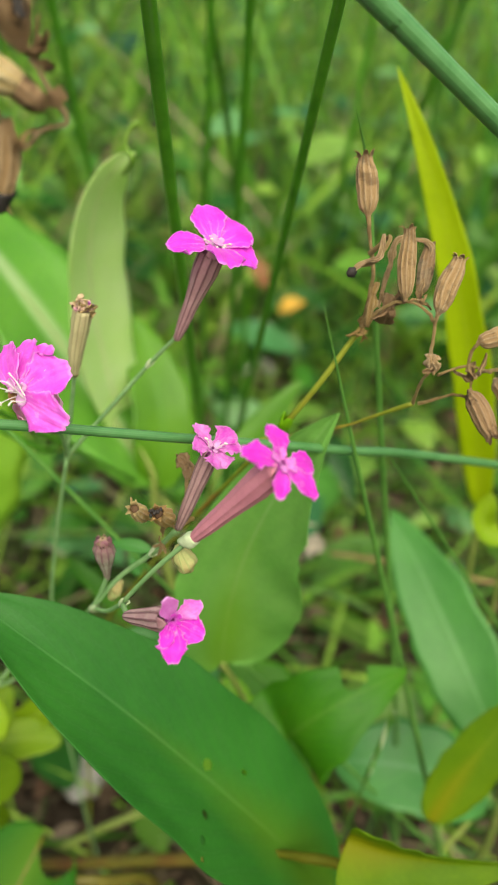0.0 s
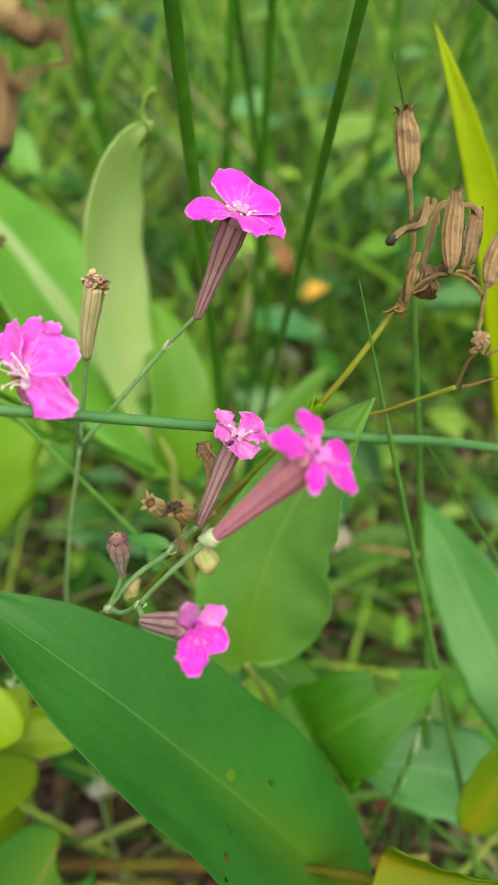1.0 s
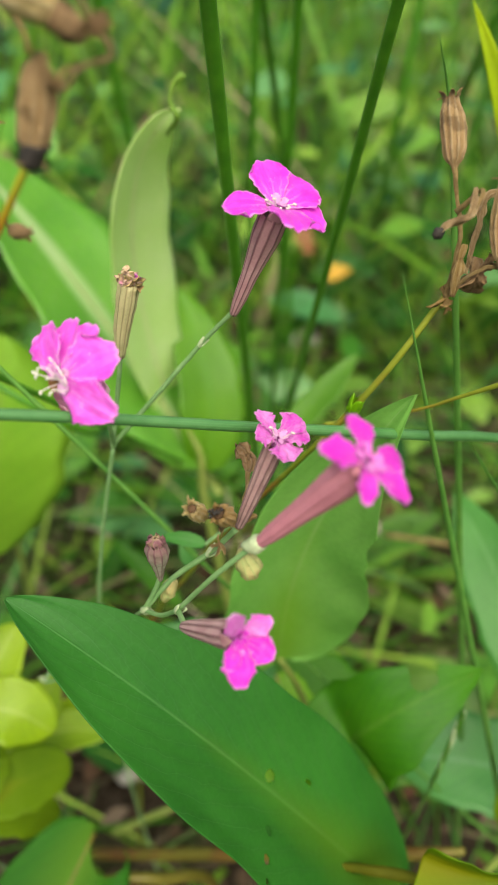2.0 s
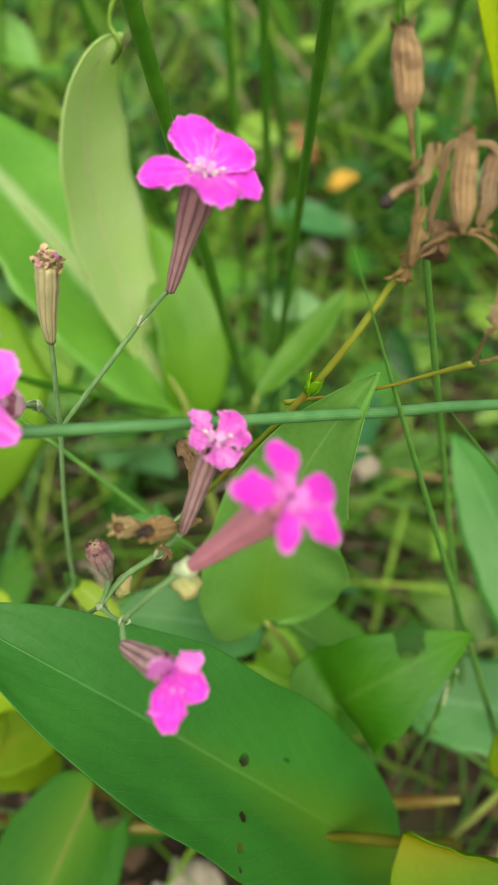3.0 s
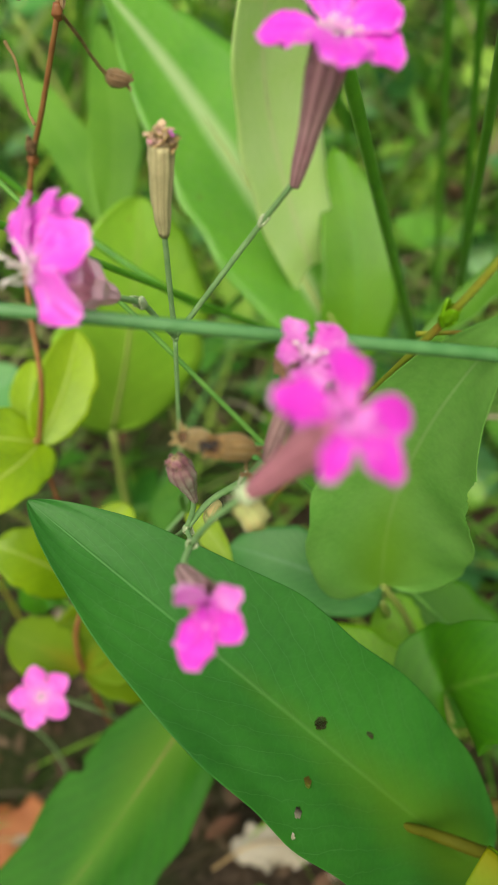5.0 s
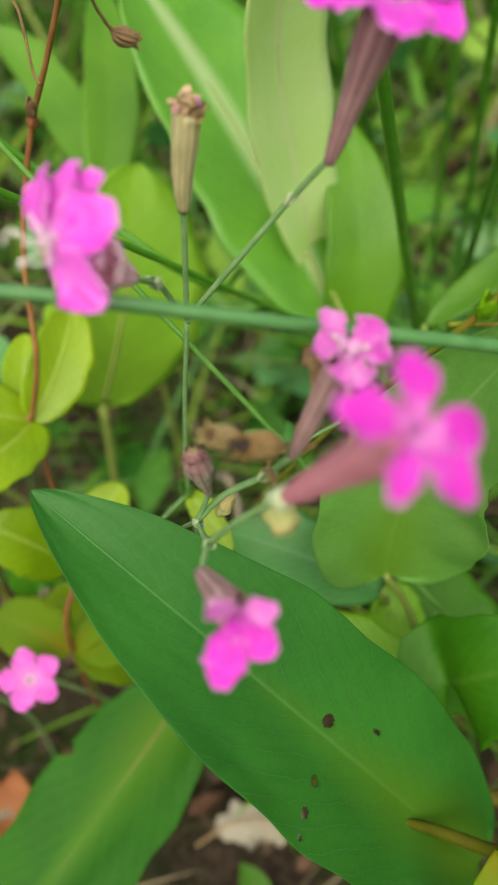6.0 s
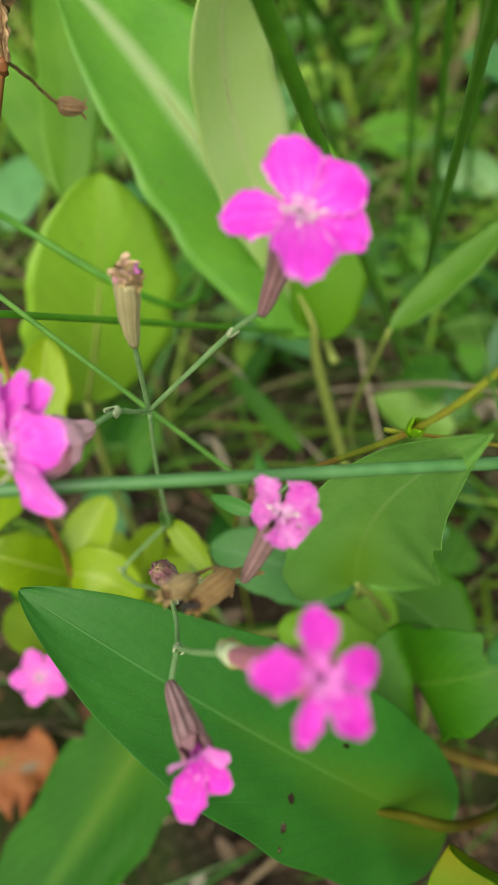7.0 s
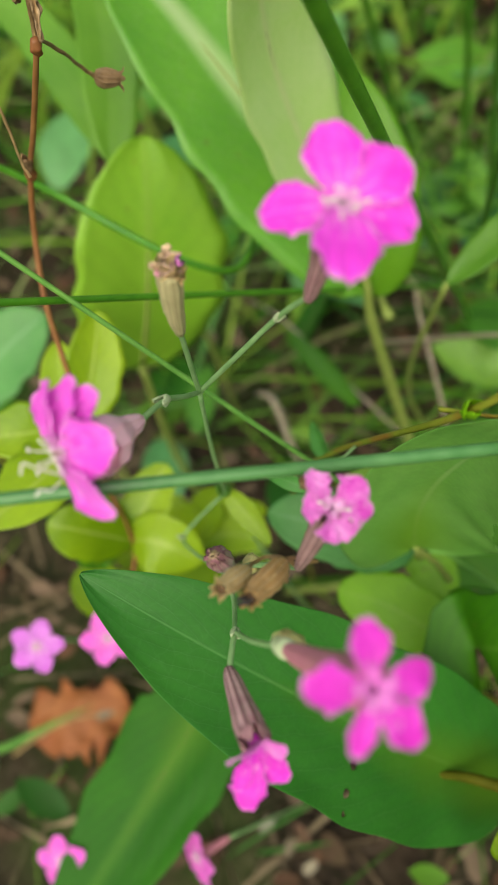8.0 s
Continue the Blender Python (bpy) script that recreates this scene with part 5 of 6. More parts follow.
broadleaf("broadleaf_plant", [
    dict(B=(-0.1075, 0.2033, 0.1934), C=(-0.1130, 0.2342, 0.2095), T=(-0.1394, 0.2725, 0.2238), n=(0.5, -0.6, 0.5), w=0.0085, fold=0.15, prof=(0.5, 0.7), m=M_MEADOW),
    dict(B=(-0.1117, 0.2106, 0.1872), C=(-0.1508, 0.2528, 0.2083), T=(-0.1728, 0.2521, 0.2132), n=(0.2, -0.5, 0.8), w=0.0075, fold=0.15, prof=(0.5, 0.7), m=M_MEADOW),
], M_MEADOW, "soft green leaves behind the dead seed heads", [(-0.1150, 0.2250, -0.004), (-0.1120, 0.2200, 0.0900), (-0.1075, 0.2033, 0.1934)], 0.0012, M_YSTEM)
broadleaf("broadleaf_plant", [
    dict(B=(-0.1555, 0.1378, 0.1429), C=(-0.1493, 0.1591, 0.1501), T=(-0.1356, 0.1746, 0.1522), n=(0.3, -0.3, 0.9), w=0.0130, fold=0.15, prof=(0.5, 0.6), m=M_TEAL),
], M_TEAL, "dark blue-green leaf beside the yellow-leaved plant", [(-0.1500, 0.1700, -0.004), (-0.1480, 0.1650, 0.0600), (-0.1555, 0.1378, 0.1429)], 0.0011, M_YSTEM)
b = Buf()
tube(b, [(0.0363, 0.2152, 0.1220), (0.0623, 0.1999, 0.1351), (0.0914, 0.1835, 0.1465), (0.1273, 0.1759, 0.1530)], [0.0009, 0.0008, 0.0007], 8, 8, wobble=0.2)
solo("straw_stalk", b, M_DRYSTEM, "pale dead grass stalk lying aslant", "straw", "dead stalks")
for pts, r, label in (
    ([(-0.0950, 0.2350, 0.0900), (-0.0740, 0.2200, 0.1030), (-0.0440, 0.2050, 0.0880), (-0.0311, 0.2000, 0.0793), (-0.0050, 0.1900, 0.0580)], 0.0011, "pale tan dead stalk lying aslant behind the flowers"),
    ([(-0.0420, 0.2300, 0.0820), (-0.0186, 0.2200, 0.1062), (0.0055, 0.2000, 0.1445), (0.0250, 0.1900, 0.1600)], 0.0011, "brown dead grass stalk leaning in the grass"),
    ([(-0.0960, 0.2200, 0.0380), (-0.0840, 0.2120, 0.0500), (-0.0740, 0.2000, 0.0345), (-0.0650, 0.1900, 0.0050)], 0.0026, "broad bleached dead grass blade"),
    ([(-0.0258, 0.2300, 0.1247), (-0.0229, 0.2250, 0.1130), (-0.0105, 0.2050, 0.0938), (-0.0033, 0.2000, 0.0604)], 0.0009, "pale dead stalk standing in the grass"),
):
    b = Buf()
    tube(b, pts, [r * 0.6, r, r, r * 0.5], 8, 8, wobble=0.25, flat=0.45)
    solo("straw_stalk", b, M_BLEACHED, label, "straw", "dead stalks")
b = Buf()
tube(b, [(-0.0574, 0.1122, 0.0685), (-0.0068, 0.1067, 0.0945), (0.0348, 0.0988, 0.1255), (0.0487, 0.0980, 0.1327)], [0.0019, 0.0019, 0.0018, 0.0009], 12, 8, wobble=0.15)
solo("creeping_stem", b, M_UMBER, "olive brown creeping stem under the large leaf", "stem", "dead stalks")
b = Buf()
tube(b, [(-0.0564, 0.1347, 0.0318), (-0.0266, 0.1392, 0.0545), (0.0083, 0.1515, 0.0542)], [0.0016, 0.0014, 0.001], 8, 8, wobble=0.2)
solo("creeping_stem", b, M_YSTEM, "yellow-green stem lying on the soil", "stem", "dead stalks")


def seed_spike(foot, pts):
    t = thing("grass_spike", foot, "short green grass flower spike", "grass")
    bb = Buf()
    tube(bb, [foot, *pts], [0.0004, 0.0004, 0.0003], 8, 8)
    part("stem", bb, M_GRASS, t)
    ln = spline(pts, 8)
    for i in range(1, len(ln) - 1):
        d = unit(ln[i + 1] - ln[i])
        s1 = unit(np.cross(d, vec((0.3, 1.0, 0.2))))
        s2 = np.cross(d, s1)
        for k in range(3):
            a = i * 1.1 + k * 2.094
            o = s1 * math.cos(a) + s2 * math.sin(a)
            bb = Buf()
            blade(bb, ln[i], ln[i] + o * 0.0009 + d * 0.0010, ln[i] + o * 0.0006 + d * 0.0026, o, 0.0006, -0.4, (0.5, 0.7), 0.0003, 8, 4)
            part("spikelet", bb, M_OLIVE if (i + k) % 3 else M_NODE, t)


seed_spike((0.0420, 0.1300, -0.004), [(0.0384, 0.1064, 0.1438), (0.0402, 0.1092, 0.1558), (0.0424, 0.1130, 0.1692)])

broadleaf("broadleaf_plant", [
    dict(B=(0.0785, 0.165, 0.1837), C=(0.0657, 0.165, 0.1854), T=(0.071, 0.168, 0.1982), n=(0.1, -0.5, 0.8), w=0.0042, fold=0.35, prof=(0.5, 0.5)),
], M_YELLOW, "small curled yellow-green leaf beside the long blade", [(0.0905, 0.1800, -0.004), (0.0865, 0.1700, 0.1200), (0.0785, 0.165, 0.1837)], 0.0008, M_YSTEM)

# yellow-leaved plant on a red stem
Y1, Y2, Y3 = (-0.0836, 0.1224, 0.1912), (-0.0757, 0.1089, 0.1537), (-0.0776, 0.0976, 0.1256)
broadleaf("yellow_leaved_plant", [
    dict(B=Y1, C=(-0.0790, 0.1330, 0.1990), T=(-0.0838, 0.1480, 0.2040), n=(0.6, -0.4, 0.6), w=0.0072, fold=0.25, prof=(0.55, 0.6)),
    dict(B=Y1, C=(-0.0899, 0.1288, 0.1936), T=(-0.0945, 0.1415, 0.1974), n=(0.3, -0.5, 0.7), w=0.0050, fold=0.3, prof=(0.6, 0.55)),
    dict(B=Y1, C=(-0.0790, 0.1087, 0.1969), T=(-0.0891, 0.0920, 0.2001), n=(0.25, -0.3, 0.9), w=0.0082, fold=0.25, prof=(0.5, 0.6), cup=-0.15),
    dict(B=Y1, C=(-0.0870, 0.1170, 0.1990), T=(-0.0990, 0.1110, 0.2010), n=(0.2, -0.3, 0.9), w=0.0070, fold=0.25, prof=(0.55, 0.55)),
    dict(B=Y2, C=(-0.0800, 0.1030, 0.1740), T=(-0.0890, 0.1020, 0.1760), n=(0.3, -0.3, 0.85), w=0.0078, fold=0.22, prof=(0.5, 0.6), cup=-0.15),
    dict(B=Y2, C=(-0.0667, 0.1107, 0.1590), T=(-0.0569, 0.1093, 0.1474), n=(0.1, -0.4, 0.85), w=0.0085, fold=0.25, prof=(0.5, 0.6)),
    dict(B=Y2, C=(-0.0740, 0.1157, 0.1600), T=(-0.0700, 0.1290, 0.1640), n=(0.2, -0.4, 0.85), w=0.0066, fold=0.25, prof=(0.6, 0.5)),
    dict(B=Y2, C=(-0.0857, 0.1005, 0.1617), T=(-0.0855, 0.1000, 0.1480), n=(0.2, -0.4, 0.85), w=0.0050, fold=0.2, prof=(0.6, 0.5), m=M_OLIVE),
    dict(B=Y3, C=(-0.0710, 0.1042, 0.1280), T=(-0.0568, 0.1152, 0.1215), n=(0.1, -0.4, 0.85), w=0.0085, fold=0.2, prof=(0.6, 0.5), m=M_LIME),
    dict(B=Y3, C=(-0.0866, 0.0981, 0.1313), T=(-0.0984, 0.0971, 0.1341), n=(0.1, -0.4, 0.85), w=0.0085, fold=0.2, prof=(0.6, 0.5), m=M_LIME),
    dict(B=Y3, C=(-0.0683, 0.0997, 0.1196), T=(-0.0583, 0.1059, 0.1111), n=(0.2, -0.4, 0.85), w=0.0060, fold=0.2, prof=(0.6, 0.5), m=M_LIME),
    dict(B=Y3, C=(-0.0762, 0.1040, 0.1300), T=(-0.0770, 0.1140, 0.1300), n=(0.2, -0.4, 0.85), w=0.0062, fold=0.2, prof=(0.6, 0.5), m=M_LIME),
], M_YELLOW, "small bushy plant with glossy yellow-green leaves on a red stem", [(-0.0800, 0.0960, -0.004), Y3, Y2, Y1], 0.0007, M_RED, at=(-0.0800, 0.0960, 0.0))

Z1 = (-0.0735, 0.1247, 0.1100)
broadleaf("yellow_leaved_plant", [
    dict(B=Z1, C=(-0.0645, 0.1311, 0.1154), T=(-0.0491, 0.1284, 0.1149), n=(0.1, -0.3, 0.9), w=0.0065, fold=0.25, prof=(0.6, 0.6)),
    dict(B=Z1, C=(-0.0792, 0.1313, 0.1205), T=(-0.0886, 0.1237, 0.1260), n=(0.1, -0.3, 0.9), w=0.0075, fold=0.25, prof=(0.6, 0.6)),
    dict(B=Z1, C=(-0.0724, 0.1336, 0.1192), T=(-0.0670, 0.1393, 0.1255), n=(0.1, -0.4, 0.85), w=0.0060, fold=0.25, prof=(0.6, 0.6)),
    dict(B=Z1, C=(-0.0867, 0.1168, 0.1110), T=(-0.0965, 0.1110, 0.1175), n=(0.1, -0.4, 0.85), w=0.0075, fold=0.25, prof=(0.6, 0.6)),
    dict(B=Z1, C=(-0.0601, 0.1396, 0.1120), T=(-0.0498, 0.1352, 0.1294), n=(0.2, -0.4, 0.85), w=0.0050, fold=0.25, prof=(0.6, 0.6)),
], M_YELLOW, "low yellow-green leafy shoot behind the large leaf", [(Z1[0] + 0.004, Z1[1] + 0.006, -0.004), (Z1[0], Z1[1] + 0.004, Z1[2] * 0.5), Z1], 0.0007, M_RED)


# ---- dried seed-head plants ----
def dried_right():
    t = thing("dried_catchfly", (-0.0500, 0.1450, 0.0), "dead catchfly with brown papery seed capsules on a greenish stem", "dried plant", "dried seed heads")
    stalk(t, [(-0.0500, 0.1450, -0.004), (-0.0400, 0.1370, 0.1400), (-0.0222, 0.1269, 0.1968), (0.0059, 0.1113, 0.2556), (0.0166, 0.1118, 0.2765)], 0.00055, M_GREENBROWN, "stem", 0.00048)
    bracts(t, (0.0059, 0.1113, 0.2556), (0.25, -0.2, 0.9), 0.0036, M_LEAFY, 3, 41)
    lb = Buf()
    blade(lb, (-0.0228, 0.1272, 0.1955), (-0.0240, 0.1302, 0.1971), (-0.0270, 0.1330, 0.1994), (-0.5, -0.6, 0.5), 0.0028, 0.35, (0.5, 0.8), 0.0002, 24, 10, 0.05)
    part("leaf", lb, M_SAGE, t, "small pointed green leaf")
    stalk(t, [(0.0020, 0.1140, 0.2500), (0.0153, 0.1112, 0.2564), (0.0262, 0.1048, 0.2673)], 0.00042, M_GREENBROWN, "branch")
    stalk(t, [(-0.0130, 0.1213, 0.2175), (-0.0150, 0.1150, 0.2210), (-0.0178, 0.1089, 0.2231)], 0.0003, M_STALK)
    lb = Buf()
    blade(lb, (-0.0178, 0.1089, 0.2231), (-0.0215, 0.1088, 0.2245), (-0.0262, 0.1102, 0.2227), (0.0, -0.5, 0.85), 0.0015, 0.3, (0.5, 0.7), 0.0002, 24, 10, 0.05)
    part("leaf", lb, M_SAGE, t, "small pointed green leaf")
    n1 = (0.0166, 0.1110, 0.2770)
    stalk(t, [n1, (0.0169, 0.1118, 0.2856), (0.0158, 0.1155, 0.2905), (0.0152, 0.1176, 0.2933)], 0.00040, M_DRYSTEM, "branch")
    capsule(t, (0.0153, 0.1173, 0.2930), (0.0139, 0.1230, 0.3005), 0.00185, M_CAPSULE, 6, None, 51, label="upright brown capsule with curled teeth")
    stalk(t, [(0.0159, 0.1129, 0.2888), (0.0181, 0.1108, 0.2926), (0.0166, 0.1077, 0.2902), (0.0142, 0.1071, 0.2893)], 0.0004, M_DRYSTEM, "branch")
    withered(t, [(0.0171, 0.1100, 0.2933), (0.0166, 0.1070, 0.2909), (0.0144, 0.1064, 0.2901), (0.0123, 0.1053, 0.2886)], 0.0006, M_CAPSULE)
    bb = Buf()
    tube(bb, [(0.0133, 0.1057, 0.2891), (0.0121, 0.1052, 0.2884)], [0.0005, 0.0008, 0.0004], 10, 6, wobble=0.4)
    part("tip", bb, M_BLACK, t, "blackened tip")
    capsule(t, (0.0220, 0.1079, 0.2837), (0.0212, 0.1127, 0.2935), 0.0015, M_CAPSULE, 3, None, 52, label="fat brown ribbed capsule")
    capsule(t, (0.0251, 0.1122, 0.2829), (0.0258, 0.1172, 0.2894), 0.0014, M_CAPSULE_DARK, 3, None, 53)
    stalk(t, [n1, (0.0191, 0.1090, 0.2819), (0.0223, 0.1088, 0.2833), (0.0253, 0.1073, 0.2829), (0.0264, 0.1054, 0.2821)], 0.00034, M_DRYSTEM, "branch")
    withered(t, [(0.0185, 0.1108, 0.2809), (0.0197, 0.1149, 0.2864), (0.0204, 0.1165, 0.2901), (0.0231, 0.1166, 0.2903), (0.0259, 0.1162, 0.2898), (0.0256, 0.1142, 0.2862)], 0.00045, M_CAPSULE)
    withered(t, [(0.0172, 0.1097, 0.2778), (0.0173, 0.1106, 0.2824), (0.0178, 0.1122, 0.2846)], 0.0006, M_DRYSTEM)
    withered(t, [(0.0190, 0.1121, 0.2777), (0.0196, 0.1114, 0.2802), (0.0201, 0.1131, 0.2824)], 0.0012, M_CAPSULE_DARK)
    capsule(t, (0.0271, 0.1068, 0.2824), (0.0295, 0.1114, 0.2901), 0.0017, M_CAPSULE, 5, None, 54, label="leaning brown capsule with open mouth")
    stalk(t, [(0.0262, 0.1048, 0.2673), (0.0262, 0.1030, 0.2723), (0.0273, 0.1021, 0.2761)], 0.00032, M_DRYSTEM, "branch")
    stalk(t, [(0.0271, 0.1010, 0.2762), (0.0265, 0.1033, 0.2793), (0.0271, 0.1068, 0.2824)], 0.00036, M_DRYSTEM, "branch")
    withered(t, [(0.0273, 0.1007, 0.2759), (0.0265, 0.1008, 0.2777), (0.0268, 0.1015, 0.2786)], 0.001, M_CAPSULE)
    stalk(t, [(0.0271, 0.1053, 0.2670), (0.0323, 0.1056, 0.2691), (0.0348, 0.1049, 0.2698), (0.0354, 0.1069, 0.2725), (0.0388, 0.1068, 0.2740)], 0.00032, M_DRYSTEM, "branch")
    stalk(t, [(0.0285, 0.1031, 0.2741), (0.0331, 0.1050, 0.2750), (0.0375, 0.1056, 0.2740)], 0.00030, M_DRYSTEM, "branch")
    capsule(t, (0.0339, 0.1056, 0.2790), (0.0390, 0.1071, 0.2810), 0.0016, M_CAPSULE, 4, None, 55)
    stalk(t, [(0.0334, 0.1045, 0.2743), (0.0335, 0.1055, 0.2773), (0.0342, 0.1056, 0.2791)], 0.00035, M_DRYSTEM, "branch")
    capsule(t, (0.0344, 0.1046, 0.2711), (0.0383, 0.0985, 0.2664), 0.0019, M_CAPSULE_DARK, 4, None, 56, label="hanging dark brown capsule")
    capsule(t, (0.0386, 0.1068, 0.2723), (0.0424, 0.1034, 0.2695), 0.0017, M_CAPSULE_DARK, 4, None, 57)

    papery(t, n1, 6, 0.0036, 81, M_DRYSTEM)
    papery(t, (0.0201, 0.1102, 0.2819), 6, 0.0045, 82, M_CAPSULE_DARK)
    papery(t, (0.0246, 0.1087, 0.2831), 4, 0.003, 83)
    papery(t, (0.0271, 0.1010, 0.2762), 3, 0.003, 84)
    papery(t, (0.0349, 0.1049, 0.2731), 5, 0.004, 85)


dried_right()


def dried_left():
    t = thing("dried_catchfly", (-0.1500, 0.1300, 0.0), "dead catchfly with dark-tipped brown capsules on a bent stem", "dried plant", "dried seed heads")
    stalk(t, [(-0.1500, 0.1300, -0.004), (-0.1250, 0.1220, 0.1500), (-0.0750, 0.1010, 0.2380), (-0.0441, 0.0878, 0.2822), (-0.0310, 0.0824, 0.3028)], 0.00045, M_OCHRE, "stem", 0.00042)
    bracts(t, (-0.0441, 0.0878, 0.2822), (0.5, -0.2, 0.8), 0.0048, M_YELLOW, 2, 61)
    capsule(t, (-0.0290, 0.0832, 0.3121), (-0.0305, 0.0821, 0.3031), 0.0019, M_CAPSULE, 3, M_BLACK, 62, label="brown capsule with a blackened tip")
    stalk(t, [(-0.0291, 0.0829, 0.3104), (-0.0268, 0.0812, 0.3097), (-0.0248, 0.0822, 0.3115), (-0.0223, 0.0825, 0.3125), (-0.0233, 0.0830, 0.3146)], 0.00036, M_CAPSULE_DARK, "branch")
    capsule(t, (-0.0244, 0.0823, 0.3135), (-0.0285, 0.0822, 0.3166), 0.0016, M_CAPSULE_DARK, 3, None, 66, label="dark brown split capsule")
    husk(t, (-0.0274, 0.0863, 0.3180), (-0.0286, 0.0864, 0.3249), 0.0020, M_CAPSULE_DARK, "weathered husk split open to its black inside", 67, M_BLACK)
    # Black strip laid over the husk stands in for its shaded split.
    sp = Buf()
    blade(sp, (-0.0263, 0.0834, 0.3216), (-0.0268, 0.0838, 0.3233), (-0.0273, 0.0844, 0.3251), (0.3, -0.9, 0.3), 0.0007, 0.3, (0.3, 0.4), 0.0001, 16, 6, 0.5, (), 0, 3.0)
    part("split", sp, M_BLACK, t, "black strip for the dark inside of a split")
    papery(t, (-0.0290, 0.0863, 0.3251), 7, 0.0020, 94, M_SCRAPPALE)
    husk(t, (-0.0254, 0.0834, 0.3146), (-0.0303, 0.0804, 0.3178), 0.0018, M_STRAWCAP, "pale straw-coloured open husk with a brown mouth", 63, M_MOUTH_SHADE)
    stalk(t, [(-0.0232, 0.0828, 0.3144), (-0.0258, 0.0857, 0.3164), (-0.0274, 0.0872, 0.3182)], 0.00036, M_CAPSULE_DARK, "branch")
    capsule(t, (-0.0276, 0.0870, 0.3180), (-0.0306, 0.0894, 0.3238), 0.0018, M_CAPSULE, 5, None, 64, label="dark weathered capsule")
    stalk(t, [(-0.0297, 0.0831, 0.3122), (-0.0312, 0.0865, 0.3129), (-0.0340, 0.0920, 0.3145), (-0.0364, 0.1029, 0.3183), (-0.0371, 0.1149, 0.3227), (-0.0384, 0.1270, 0.3273)], 0.00032, M_OCHREDRY, "branch")
    capsule(t, (-0.0363, 0.1214, 0.3216), (-0.0358, 0.1185, 0.3188), 0.0011, M_CAPSULE_DARK, 4, None, 65)

    papery(t, (-0.0236, 0.0823, 0.3138), 4, 0.0024, 86, M_CAPSULE_DARK)
    papery(t, (-0.0268, 0.0812, 0.3097), 3, 0.003, 87)
    papery(t, (-0.0269, 0.0867, 0.3176), 5, 0.004, 88, M_CAPSULE_DARK)


dried_left()


def dried_back():
    t = thing("dried_seed_stem", (-0.0800, 0.0960, 0.0), "thin red-brown dead stem with small dry capsules", "dried plant", "dried seed heads")
    stalk(t, [(-0.0800, 0.0960, -0.004), Y3, Y2, Y1], 0.0005, M_RED, "stem")
    stalk(t, [Y1, (-0.0790, 0.1260, 0.2081), (-0.0813, 0.1340, 0.2239), (-0.0825, 0.1420, 0.2350), (-0.0786, 0.1462, 0.2490), (-0.0725, 0.1464, 0.2600), (-0.0640, 0.1460, 0.2756)], 0.0006, M_RUST, "upper_stem", 0.00045)
    withered(t, [(-0.0635, 0.1466, 0.2759), (-0.064, 0.1491, 0.2796), (-0.0643, 0.1508, 0.2827), (-0.0659, 0.1517, 0.2866), (-0.0676, 0.1516, 0.2894)], 0.0016, M_CAPSULE, name="withered_top")
    papery(t, (-0.0643, 0.1508, 0.2827), 6, 0.0055, 95, M_CAPSULE)
    stalk(t, [(-0.0659, 0.1517, 0.2866), (-0.0679, 0.15, 0.2865), (-0.0688, 0.1487, 0.2857)], 0.00035, M_DRYSTEM, "branch")
    stalk(t, [(-0.0688, 0.1487, 0.2857), (-0.0689, 0.146, 0.2815), (-0.0688, 0.1435, 0.2781)], 0.00035, M_DRYSTEM, "branch")
    stalk(t, [(-0.0698, 0.1385, 0.274), (-0.068, 0.1373, 0.2711), (-0.0653, 0.1333, 0.2658), (-0.064, 0.1322, 0.2641)], 0.00035, M_DRYSTEM, "branch")
    for q, size in (((-0.0786, 0.1462, 0.2490), 0.0013), ((-0.0640, 0.1460, 0.2756), 0.0011), ((-0.0843, 0.1226, 0.1912), 0.0012)):
        kb = Buf()
        tube(kb, [vec(q) - vec((0, 0, 0.0012)), q, vec(q) + vec((0.0003, 0, 0.0014))], [size * 0.5, size, size * 0.5], 12, 5, wobble=0.5)
        part("stem_joint", kb, M_RED, t)
    bracts(t, (-0.0780, 0.1460, 0.2510), (0.3, 0, 0.9), 0.003, M_CAPSULE_DARK, 3, 71)
    stalk(t, [(-0.0640, 0.1460, 0.2756), (-0.0660, 0.1500, 0.2735), (-0.0668, 0.1545, 0.2680), (-0.0668, 0.1575, 0.2630), (-0.0663, 0.1598, 0.2594)], 0.00045, M_DRYSTEM, "branch")
    capsule(t, (-0.0667, 0.1590, 0.2603), (-0.0634, 0.1615, 0.2580), 0.0019, M_CAPSULE_DARK, 5, None, 72)
    capsule(t, (-0.0715, 0.1533, 0.2906), (-0.0792, 0.1602, 0.2988), 0.0026, M_CAPSULE_DARK, 3, None, 73)
    withered(t, [(-0.0643, 0.1505, 0.2862), (-0.0674, 0.1539, 0.2902), (-0.0743, 0.1589, 0.2964)], 0.0017, M_CAPSULE_DARK)
    stalk(t, [(-0.0640, 0.1460, 0.2756), (-0.0641, 0.1490, 0.2820), (-0.0649, 0.1504, 0.2863)], 0.00040, M_DRYSTEM, "branch")


dried_back()


